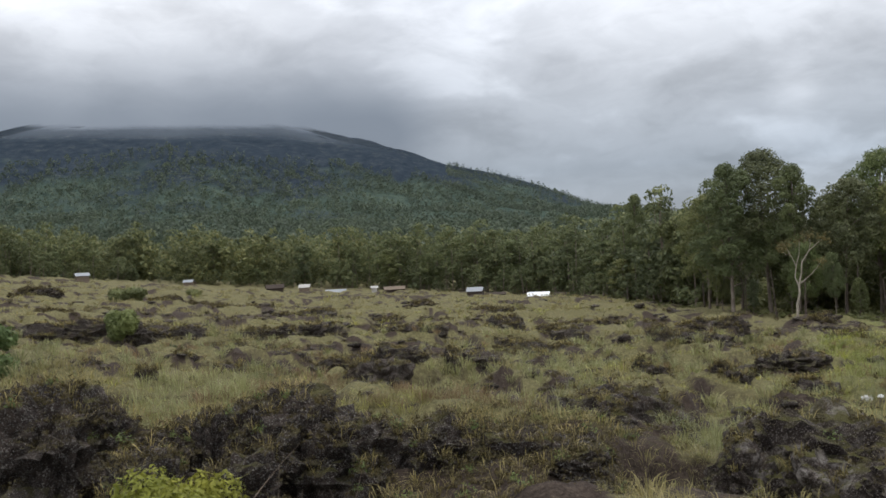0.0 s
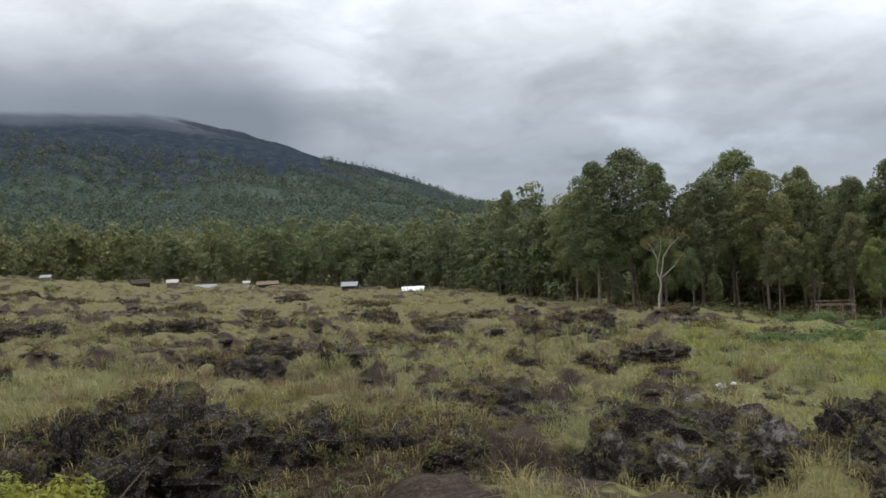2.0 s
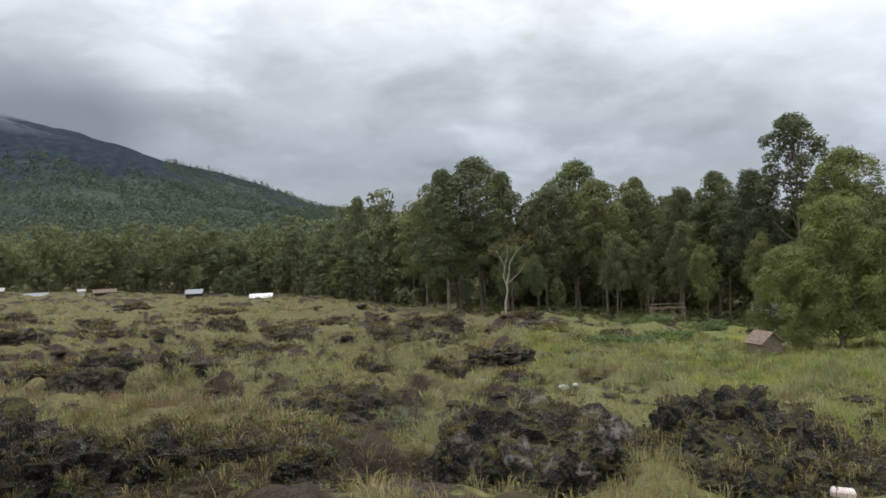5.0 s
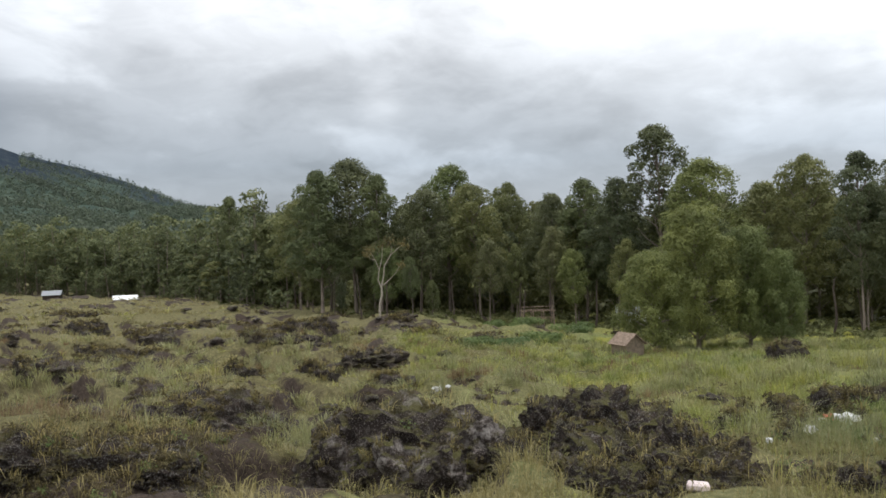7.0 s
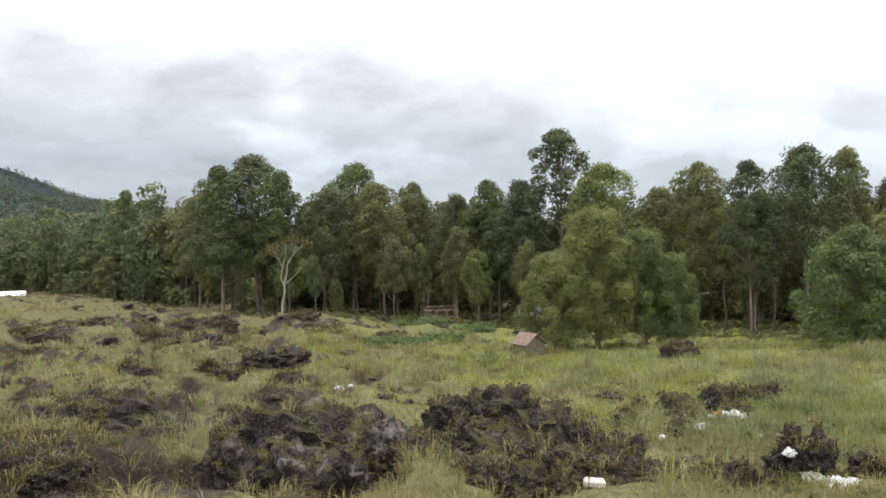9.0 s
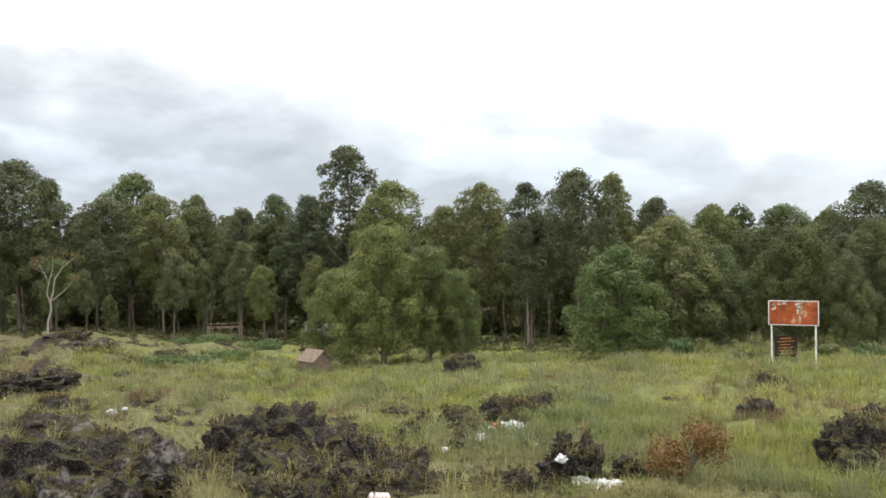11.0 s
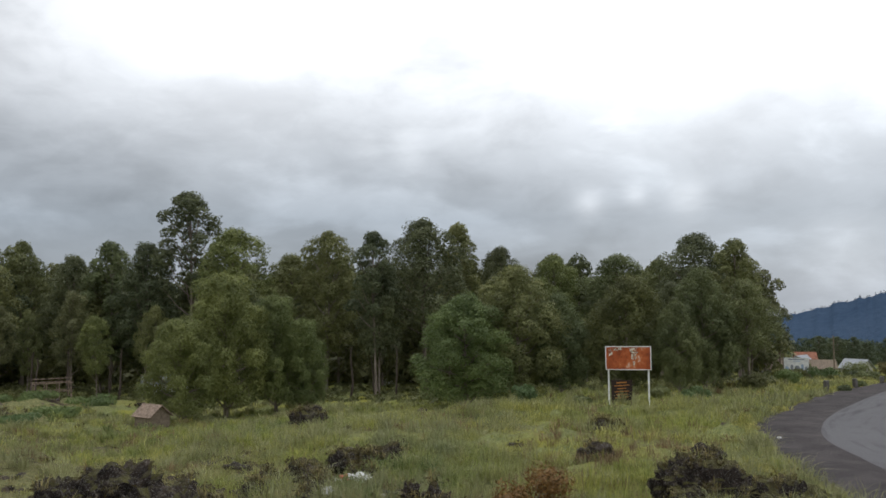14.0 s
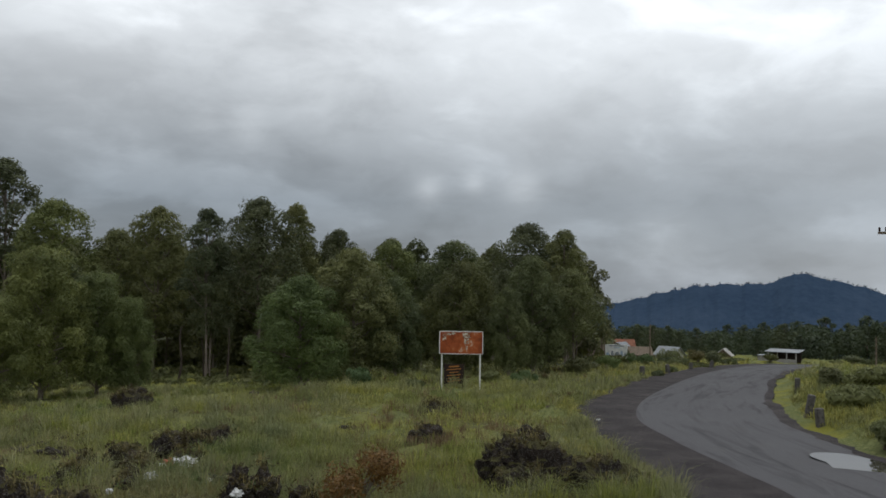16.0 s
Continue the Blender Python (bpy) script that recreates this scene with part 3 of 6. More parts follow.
I, J = np.meshgrid(np.arange(na - 1), np.arange(nr - 1), indexing="ij")
faces = np.stack([I * nr + J, I * nr + J + 1, (I + 1) * nr + J + 1, (I + 1) * nr + J], -1).reshape(-1, 4)
tagged(new("hill", mesh_of("hill", V, faces, M["far_hill_hazed"], True)), "wooded hill beyond the village, coloured blue for haze", "hill", kind="structure")

# ------------------------------------------------------------------ road


def ribbon(name, line, left, right, lift, mat, label, jitter=0.0, seed=1):
    """A strip along the line, wider in the bend."""
    n = len(line)
    wide_ = 0.65 * np.exp(-((np.arange(n) / 24 - 5.0) / 1.7) ** 2)
    tang = np.gradient(line, axis=0)
    tang /= np.linalg.norm(tang, axis=1)[:, None]
    side = np.stack([tang[:, 1], -tang[:, 0]], -1)          # to the right of the way
    cols = 9
    V = []
    for k in range(cols):
        off = -(left + wide_) + (left + right + 2 * wide_) * k / (cols - 1)
        edge = jitter * (fbm(np.arange(n) * 0.3, np.full(n, k * 3.1), seed, 3) - 0.5) if k in (0, cols - 1) else 0
        pos = line + side * (off + edge)[:, None]
        crown = 0.05 * (1 - (2 * k / (cols - 1) - 1) ** 2)
        V.append(np.stack([pos[:, 0], pos[:, 1], base_height(line[:, 0], line[:, 1]) + lift + crown], -1))
    V = np.array(V).transpose(1, 0, 2).reshape(-1, 3)
    I, J = np.meshgrid(np.arange(n - 1), np.arange(cols - 1), indexing="ij")
    faces = np.stack([I * cols + J, I * cols + J + 1, (I + 1) * cols + J + 1, (I + 1) * cols + J], -1).reshape(-1, 4)
    me = mesh_of(name, V, faces, mat, True)
    run = np.concatenate([[0], np.cumsum(np.linalg.norm(np.diff(line, axis=0), axis=1))])
    me.attributes.new("along", "FLOAT", "POINT").data.foreach_set("value", np.repeat(run, cols).astype(np.float32))
    me.attributes.new("across", "FLOAT", "POINT").data.foreach_set("value", np.tile(np.linspace(-left, right, cols), n).astype(np.float32))
    return tagged(new(name, me), label, "road", kind="structure")


ribbon("road_shoulder", ROAD_LINE, 4.0, 3.0, -0.06, M["dirt"], "dark gravel shoulder of the road", 0.9, 3)
ribbon("road", ROAD_LINE, 2.75, 2.55, -0.048, M["asphalt"], "damp grey asphalt road curving towards the village", 0.45, 5)

# ------------------------------------------------------------------ trees


def tree_parts(seed, height, radius, clear, clusters, leaves, leaf, flat_=0.8, lean=0.02, trunk=0.16, sway=0.35, dome=2.6, lobe=(0.26, 0.42)):
    """Meshes (wood, foliage) of a tree: bent trunk, limbs to each cluster, leaf sprays in clusters."""
    rng = np.random.default_rng(seed)
    steps = 9
    t = np.linspace(0, 1, steps)
    wob = np.cumsum(rng.normal(0, sway * 0.18, (steps, 2)), 0) * t[:, None]
    axis = np.stack([wob[:, 0] + lean * height * t, wob[:, 1], height * 0.93 * t], -1)
    paths = [[(axis[i], trunk * (1.25 if i == 0 else 1) * (1 - 0.82 * t[i])) for i in range(steps)]]
    C, Rr = [], []
    for k in range(clusters):
        u = (k + rng.uniform(0, 1)) / clusters
        h = clear + (1 - clear) * (0.06 + 0.88 * u)
        spread = radius * 0.84 * (1 - u ** dome) ** 0.5 * (0.6 + 0.4 * min(1, u * 4)) * (rng.uniform(0.72, 1.0) if k % 4 else rng.uniform(0.1, 0.5))
        an = k * 2.4 + rng.uniform(-0.5, 0.5)
        if u > 0.93:
            spread *= 0.3
        ax = np.array([np.interp(h, t * 0.93, axis[:, c]) for c in range(3)])
        c = ax + np.array([math.cos(an) * spread, math.sin(an) * spread, 0])
        r = radius * rng.uniform(*lobe)
        C.append(c)
        Rr.append(r)
        a0 = np.array([np.interp(max(h - 0.14, clear * 0.8), t * 0.93, axis[:, c_]) for c_ in range(3)])
        mid = (a0 + c) / 2 + np.array([0, 0, -0.04 * height * rng.uniform(0, 1)])
        if k % 2 == 0 or clusters < 40:
            paths.append([(a0, trunk * 0.38), (mid, trunk * 0.26), (c, trunk * 0.08)])
    C, Rr = np.array(C), np.array(Rr)
    wgt = Rr ** 2 / (Rr ** 2).sum()
    cl = rng.choice(clusters, leaves, p=wgt)
    v = rng.normal(0, 1, (leaves, 3))
    v /= np.linalg.norm(v, axis=1)[:, None]
    v[:, 2] = np.where(v[:, 2] < -0.6, -v[:, 2] * 0.8, v[:, 2])          # umbrella-like: little foliage below
    lump = 0.72 + 0.5 * vnoise(v[:, 0] * 2.2 + cl * 3.7, v[:, 1] * 2.2 + v[:, 2] * 1.7, seed)
    rr = Rr[cl] * lump * rng.uniform(0.25, 1.0, leaves) ** 0.33
    P = C[cl] + v * rr[:, None] * (1, 1, flat_)
    V, Fq = leaf_sprays(rng, P, v, leaf)
    tv, tf = tubes(paths, 5)
    return tv, tf, V, Fq


def make_tree(name, label, kind_leaf, kind_bark, where, turn, scale, meshes, group=""):
    root = new(name)
    root.matrix_world = Matrix.Translation(where) @ pose(0, 0, 0, 0, 0, turn) @ Matrix.Diagonal((*scale, 1))
    wood, crown = meshes
    part("trunk", wood, root)
    part("crown", crown, root)
    return tagged(root, label, "tree", group)


def variant(seed, leafmat, barkmat, **kw):
    tv, tf, V, Fq = tree_parts(seed, **kw)
    return (mesh_of("trunk", tv, tf, M[barkmat], True), mesh_of("crown", V, Fq, M[leafmat]))


# unit trees ten metres high
TALL = [variant(100 + i, ("leaf_olive", "leaf_olive", "leaf_dark", "leaf_olive", "leaf_dark", "leaf_yellow")[i], "bark", height=10, radius=(2.4, 2.1, 2.6, 1.9, 2.2, 2.3)[i],
                clear=(0.3, 0.22, 0.34, 0.18, 0.26, 0.3)[i], clusters=46, leaves=18500, leaf=0.084, trunk=0.1, flat_=1.0, dome=2.4, lobe=(0.19, 0.34)) for i in range(6)]
SPARSE = [variant(120 + i, "leaf_dark", "bark", height=10, radius=1.95, clear=0.46, clusters=30, leaves=11000, leaf=0.075, trunk=0.085, flat_=0.95, dome=1.25, lobe=(0.17, 0.3)) for i in range(2)]
BROAD = [variant(130 + i, ("leaf_yellow", "leaf_olive", "leaf_bright", "leaf_olive_darkened")[i], "bark", height=10, radius=4.2, clear=0.08, clusters=70, leaves=42000,
                 leaf=0.105, trunk=0.18, flat_=0.95, dome=2.2, lobe=(0.15, 0.31)) for i in range(4)]
# trees deep in the wood: shade is put into their darker leaf colour
BACK = [variant(150 + i, ("leaf_dark", "leaf_olive_darkened", "leaf_olive_darkened")[i], "bark", height=10, radius=2.5, clear=0.1, clusters=22, leaves=4200, leaf=0.2, trunk=0.1, flat_=0.95, lobe=(0.26, 0.42)) for i in range(3)]
FAR = [variant(170 + i, ("far_wood", "leaf_olive", "far_wood")[i], "bark", height=10, radius=(2.1, 2.4, 1.8)[i], clear=0.16, clusters=20, leaves=4200, leaf=0.18, trunk=0.1, flat_=0.75, lobe=(0.26, 0.42))
       for i in range(3)]
BELT = [variant(190 + i, "village_leaves", "bark", height=10, radius=2.8, clear=0.05, clusters=26, leaves=3400, leaf=0.2, trunk=0.1, flat_=0.95, lobe=(0.18, 0.36)) for i in range(3)]


def plant(kinds, k, b_, top, d, label, name="tree", group="trees of the wood", wide=1.0):
    """A tree whose top stands at the given elevation seen from the eye."""
    p_ = site(b_, d, -0.1)
    h = (EYE + d * math.tan(radians(top)) - p_.z) * 1.03
    s = h / 10
    return make_tree(name, label, None, None, p_, (k * 77) % 360, (s * wide, s * wide, s), kinds[k % len(kinds)], group)


EUC = "tall slender eucalypt with olive domed crown at the wood's edge"
for k, (b_, top, d, wide) in enumerate([
        (-15.8, 3.0, 120, 1.0), (-17.2, 4.8, 110, 1.1), (-19.4, 5.2, 114, 1.1), (-21.1, 4.4, 108, 0.9), (-23.6, 3.3, 108, 1.1), (-25.5, 4.8, 116, 1.0),
        (-27.5, 3.5, 108, 1.0), (-29.6, 3.6, 116, 0.9), (-32.1, 2.6, 108, 0.9), (-34.4, 3.6, 104, 1.0), (-36.5, 3.6, 100, 1.0), (-42.3, 4.4, 92, 1.0),
        (-45.2, 2.8, 96, 1.1), (-47.6, 4.4, 92, 0.9), (-54.0, 4.9, 88, 1.0), (-56.1, 4.8, 92, 0.9), (-59.4, 3.2, 95, 0.9), (-62.3, 2.5, 92, 1.0),
        (-66.3, 2.6, 90, 1.2), (-69.2, 2.3, 84, 1.1), (-71.6, 3.6, 78, 1.1), (-73.9, 3.4, 74, 1.0), (-51.0, 2.4, 86, 0.8)]):
    plant(TALL, k, b_, top, d, EUC, "eucalyptus_tree", wide=wide * 1.15)
plant(SPARSE, 0, -39.1, 6.9, 98, "very tall open-crowned eucalypt standing above the wood", "eucalyptus_tree", wide=1.25)
plant(SPARSE, 1, -50.8, 4.5, 84, "thin tall eucalypt with bare pale trunk", "eucalyptus_tree")
plant(TALL, 3, -11.6, 3.25, 165, "lone slim tree rising over the wood", "eucalyptus_tree", wide=0.85)
for k, (kind_, b_, top, d, wide, lab) in enumerate([
        (0, -41.3, 1.6, 66, 0.85, "broad yellow-green tree at the field's edge"), (0, -38.6, -1.2, 63, 1.0, "broad yellow-green tree at the field's edge"),
        (0, -44.4, 0.2, 68, 0.8, "broad yellow-green tree at the field's edge"), (0, -46.2, -1.3, 68, 0.7, "low yellow-green tree at the field's edge"),
        (2, -56.7, 0.0, 56, 1.2, "bright green broad-leaved tree at the field's edge"), (1, -60.2, 1.7, 59, 1.05, "olive broad-leaved tree at the field's edge"), (1, -62.8, 0.0, 60, 0.9, "olive broad-leaved tree at the field's edge"),
        (3, -67.0, 1.1, 60, 0.95, "dark round-headed tree behind the rusty sign"), (1, -71.8, 1.4, 61, 0.8, "olive broad-leaved tree at the end of the wood"),
        (1, -70.2, -0.6, 58, 0.75, "olive broad-leaved tree at the end of the wood")]):
    plant(BROAD, kind_, b_, top, d, lab, "broadleaf_tree", "trees of the field edge", wide)
plant(TALL, 0, -74.4, 0.9, 62, "olive tree with a bare trunk at the wood's end", "eucalyptus_tree", wide=1.25)
rng = np.random.default_rng(31)
for k in range(26):
    b_ = -14.5 - 60 * (k + rng.uniform(0, 1)) / 26
    d = np.interp(b_, [-76, -66, -55, -47, -36, -20, -14], [66, 70, 72, 84, 92, 101, 125]) + rng.uniform(0, 6)
    if -53 < b_ < -48:
        continue
    plant(TALL, k + 3, b_, rng.uniform(-2.6, 1.2), d, "young slender eucalypt at the edge of the wood", "eucalyptus_tree", "trees of the wood", rng.uniform(0.75, 1.05))
rng = np.random.default_rng(5)
for k in range(88):
    b_ = -13 - 62.5 * (k + rng.uniform(0, 1)) / 88
    d = rng.uniform(8, 45) + np.interp(b_, [-76, -66, -50, -36, -20, -13], [74, 84, 88, 96, 108, 140])
    plant(BACK, k, b_, rng.uniform(0.8, 2.7), d, "dark tree deep in the wood, its leaves coloured darker for shade", "woodland_tree", "trees of the wood", 1.0)

POLES = []
for i in range(4):
    prng = np.random.default_rng(300 + i)
    bend = np.cumsum(prng.normal(0, 0.06, (7, 2)), 0)
    paths = [[(np.array([bend[j, 0], bend[j, 1], -0.3 + 1.9 * j]), 0.1 * (1 - 0.08 * j)) for j in range(7)]]
    for j in (3, 4, 5, 6):
        c0 = paths[0][j][0]
        an_ = prng.uniform(0, 6.28)
        paths.append([(c0, 0.03), (c0 + np.array([math.cos(an_) * 0.7, math.sin(an_) * 0.7, 0.5]), 0.012)])
    tv, tf = tubes(paths, 6)
    POLES.append(mesh_of("tree_trunk", tv, tf, M["bark_dark"], True))
rng = np.random.default_rng(35)
for k in range(40):
    b_ = -15 - 60 * (k + rng.uniform(0, 1)) / 40
    d = np.interp(b_, [-76, -66, -55, -47, -36, -20, -14], [70, 74, 76, 80, 89, 98, 120]) + rng.uniform(0, 9)
    ob = new("tree_trunk", POLES[k % 4])
    s_ = rng.uniform(0.7, 1.25)
    ob.matrix_world = Matrix.Translation(site(b_, d)) @ pose(0, 0, 0, rng.uniform(-2, 2), rng.uniform(-2, 2), rng.uniform(0, 360)) @ Matrix.Diagonal((s_, s_, rng.uniform(0.32, 0.52), 1))
    tagged(ob, "thin bare trunk standing in the shade of the wood", "tree trunk", "bare trunks in the wood")

# ------------------------------------------------------------------ far woods


def woods(name, label, spots, tris_seed, leaf_per, mat, fineness=0.34, lobes=8):
    """Many small trees in one sheet of foliage: each crown a dome of leafy lobes."""
    rng = np.random.default_rng(tris_seed)
    n = len(spots)
    S = np.array(spots)                                     # x, y, z, height, radius
    u = (np.arange(lobes)[None, :] + rng.uniform(0, 1, (n, lobes))) / lobes
    an = 2.4 * np.arange(lobes)[None, :] + rng.uniform(0, 6.28, (n, 1)) + rng.normal(0, 0.35, (n, lobes))
    out_ = S[:, 4:5] * 0.68 * (1 - u ** 2.2) ** 0.5 * rng.uniform(0.6, 1.0, (n, lobes))
    low = rng.uniform(0.04, 0.32, (n, 1))
    L = np.stack([S[:, 0:1] + np.cos(an) * out_, S[:, 1:2] + np.sin(an) * out_, S[:, 2:3] + S[:, 3:4] * (low + (0.93 - low) * u)], -1)
    Lr = S[:, 4:5] * rng.uniform(0.34, 0.52, (n, lobes))
    i = np.repeat(np.arange(n), leaf_per)
    j = rng.integers(0, lobes, len(i))
    v = rng.normal(0, 1, (len(i), 3))
    v /= np.linalg.norm(v, axis=1)[:, None]
    v[:, 2] = np.where(v[:, 2] < -0.35, -v[:, 2], v[:, 2])
    P = L[i, j] + v * (Lr[i, j] * rng.uniform(0.55, 1.0, len(i)))[:, None] * (1, 1, 0.85)
    V, Fq = leaf_sprays(rng, P, v, 1.0, 1.3)
    mid = np.repeat(P, 3, 0)
    V = mid + (V - mid) * np.repeat(S[i, 4] * fineness, 3)[:, None]
    tagged(new(name, mesh_of(name, V, Fq, mat)), label, "woods", kind="stuff")


rng = np.random.default_rng(9)
FIELD_END = ([-16.5, -12, -8, -5, 0, 10, 18, 31], [130, 150, 185, 205, 225, 262, 262, 235])
spots = []
for k in range(1250):
    b_ = rng.uniform(-16.5, 31)
    d = np.interp(b_, *FIELD_END) + 4 + 240 * rng.uniform(0, 1) ** 1.5
    x, y = xy(b_, d)
    z = max(float(ground(x, y)), float(cone_height(x, y)) - 3 if d > 420 else -99)
    h = rng.uniform(9, 20) * np.interp(b_, [10, 31], [1, 0.72])
    spots.append((x, y, z, h, min(h, 14) * rng.uniform(0.25, 0.4)))
for k in range(230):                                      # saplings and bushes along the field's end
    b_ = rng.uniform(-15, 31)
    x, y = xy(b_, np.interp(b_, *FIELD_END) + rng.uniform(-2, 14))
    h = rng.uniform(2.0, 7.5)
    spots.append((x, y, float(ground(x, y)) - 0.3, h, h * rng.uniform(0.28, 0.5)))
near_ = [q for q in spots if math.hypot(q[0], q[1]) < 262]
woods("forest_edge", "front rows of the eucalypt forest beyond the field", near_, 40, 640, M["far_wood"], 0.108)
woods("forest", "dense eucalypt forest beyond the lava field", [q for q in spots if q not in near_], 41, 240, M["far_wood"], 0.165)
paths = []
for x, y, z, h, r in near_:
    lean_ = rng.normal(0, 0.25, 2)
    paths.append([(np.array([x, y, z - 0.3]), 0.13), (np.array([x + lean_[0], y + lean_[1], z + h * 0.5]), 0.1), (np.array([x + 2 * lean_[0], y + 2 * lean_[1], z + h * 0.88]), 0.04)])
tv, tf = tubes(paths, 4)
tagged(new("forest_trunks", mesh_of("forest_trunks", tv, tf, M["bark"], True)), "thin grey trunks of the far forest's front rows", "woods", kind="stuff")
n, n_ridge = 16500, 4500                                  # the slope, and the skyline of the ridge
b_ = np.concatenate([rng.uniform(-18, 34, n), rng.uniform(-19, 0.5, n_ridge)])
d = np.concatenate([420 + 1200 * rng.uniform(0, 1, n) ** 0.95, CONE_D * np.cos(np.radians(CONE_B - b_[n:])) + rng.uniform(-800, 0, n_ridge)])
x, y = xy(b_, d)
z = cone_height(x, y)
keep = (z < EYE + np.where(b_ > 8, 200, 290) + rng.uniform(-60, 60, n + n_ridge)) & (fbm(x * 0.012, y * 0.012, 88, 3) > 0.3)
keep[n:] = True
h = np.concatenate([rng.uniform(8, 16, n), rng.uniform(6, 13, n_ridge)])
spots = np.stack([x, y, z - 2.5, h, h * rng.uniform(0.3, 0.48, n + n_ridge)], -1)[keep]
woods("mountain_forest", "forest canopy on the volcano's lower slope, coloured bluish for haze", spots, 43, 22, M["slope_wood_hazed"], 0.35, 5)

rng = np.random.default_rng(15)
spots = []
for k in range(420):
    b_ = rng.uniform(-104, -70)
    t = 1.0
    d = HILL_D - 500 * (1 - t) ** 1.2
    x, y = xy(b_, d)
    top_ = float(np.interp(b_, ang_hill, crest))
    spots.append((float(x), float(y), EYE - 140 + (top_ + 140) * math.sin(t * math.pi / 2) - 2.5, rng.uniform(3.5, 7), rng.uniform(1.5, 3)))
woods("hill_forest", "wooded cover and tree fringe of the far hill, coloured blue for haze", spots, 47, 30, M["hill_wood_hazed"])
rng = np.random.default_rng(12)
for k in range(40):
    b_ = -13.0 + 43 * rng.uniform(0, 1)
    d = np.interp(b_, [-16.5, -12, -8, -5, 0, 10, 18, 31], [126, 148, 190, 208, 224, 258, 260, 232]) + rng.uniform(0, 12)
    plant(FAR, k, b_, np.interp(b_, [-13, 0, 12, 20, 30], [0.3, -0.1, 0.6, 1.3, 0.7]) + rng.uniform(-1.3, 0.9), d, "eucalypt at the far edge of the lava field", "eucalyptus_tree", "trees beyond the field", rng.uniform(1.0, 1.7))
for k in range(72):
    b_ = -74.5 - 27 * (k + rng.uniform(0, 1)) / 72
    d = rng.uniform(165, 300)
    plant(BELT, k, b_, np.interp(b_, [-100, -93, -88, -82, -75], [-1.7, -1.9, -2.3, -2.8, -2.6]) + (rng.uniform(-1.1, 0.2) if k % 5 else rng.uniform(0.1, 0.5)), d, "dark tree among the village houses", "village_tree", "trees of the village", rng.uniform(0.9, 1.6))

spots = []
for k in range(150):
    b_ = rng.uniform(-103, -74)
    d = rng.uniform(190, 320)
    x, y = xy(b_, d)
    z = float(ground(x, y)) - 0.5
    h = EYE + d * math.tan(radians(np.interp(b_, [-100, -92, -87, -82, -75], [-2.0, -2.1, -2.7, -2.9, -2.7]) + rng.uniform(-0.7, 0.15))) - z
    spots.append((float(x), float(y), z, h, rng.uniform(3.5, 6.0)))
woods("village_woods", "dark trees closing in behind the village", spots, 53, 520, M["village_leaves"], 0.1)

# ------------------------------------------------------------------ lava outcrops


ROCKS = []


def rock(k, b_, d, w, h, deep, sub, pale, label, rugged=0.34):
    """A craggy lump with its roughness at true size, sunk into the ground; h: from the sunken foot."""
    p_ = Vector((*[float(c) for c in xy(b_, d + deep * 0.3)], 0))
    low = float(ground(p_.x, p_.y)) - 0.35
    ROCKS.append((p_.x, p_.y, w, deep, b_, d))
    bm = bmesh.new()
    bmesh.ops.create_icosphere(bm, subdivisions=sub, radius=1.0)
    off = Vector((b_ * 1.7, d * 2.3, k * 5.1))
    soft = min(1.0, h / 1.0)
    busy = min(2.2, max(1.0, 1.7 / w))
    for v in bm.verts:
        n_ = v.co.copy()
        q = Vector([math.copysign(abs(c) ** 0.72, c) for c in n_])
        q = Vector((q.x * w * 0.5, q.y * deep * 0.5, max(q.z, -0.15) * h))
        c_ = q * busy + off
        rise = 0.5 * noise.noise(c_ * 0.9) + 0.3 * (0.45 - noise.turbulence(c_ * 1.5, 2, False, noise_basis="VORONOI_F1"))
        rise += rugged * (0.45 - noise.turbulence(c_ * 2.4, 4, True)) + 0.5 * rugged * noise.noise(c_ * 7)
        rise += 0.2 * noise.cell(c_ * 1.9 + Vector((0.4, 0.1, 0.7)) * noise.noise(c_ * 3)) + 0.12 * noise.cell(c_ * 4.3)
        v.co = q + Vector((n_.x, n_.y, n_.z * 0.8)) * rise * soft * 0.85 / busy ** 0.5
    peak = max(v.co.z for v in bm.verts)
    for v in bm.verts:
        v.co.z *= h / peak
    ob = new("lava_outcrop", bm_mesh("lava_outcrop", bm, M[pale or "lava"]))
    ob.matrix_world = Matrix.Translation((p_.x, p_.y, low)) @ pose(0, 0, 0, 0, 0, b_ + (k * 37) % 30 - 15)
    return tagged(ob, label, "rock", "lava outcrops")


def outcrop(k, b_, d, w, h, sub=4):
    """A low broken outcrop: a ledge and a smaller lump beside it."""
    lab = "dark crumbling lava outcrop half grown over with scrub"
    rock(k, b_ + math.degrees(w * 0.3 / d), d + 0.6, w * 0.5, h * 0.5 + 0.4, min(w * 0.4, 1.5), sub - 1, "", lab, 0.45)
    return rock(k, b_ - math.degrees(w * 0.1 / d), d, w * 0.8, h * 0.66 + 0.4, min(w * 0.6, 2.0), 5 if w > 4 else 3 if d > 60 else sub, "", lab, 0.5)


def crag(k, b_, d, degrees, top, deep=1.6, pale="", label="rough lava rock wall with moss and lichen", sub=5):
    """A near outcrop as wide as so many degrees whose top stands at the given elevation."""
    x, y = xy(b_, d + deep * 0.3)
    h = EYE + d * math.tan(radians(top)) - float(ground(x, y)) + 0.35
    return rock(k, b_, d, 2 * d * math.tan(radians(degrees / 2)) * 1.12, h, deep, sub, pale, label)


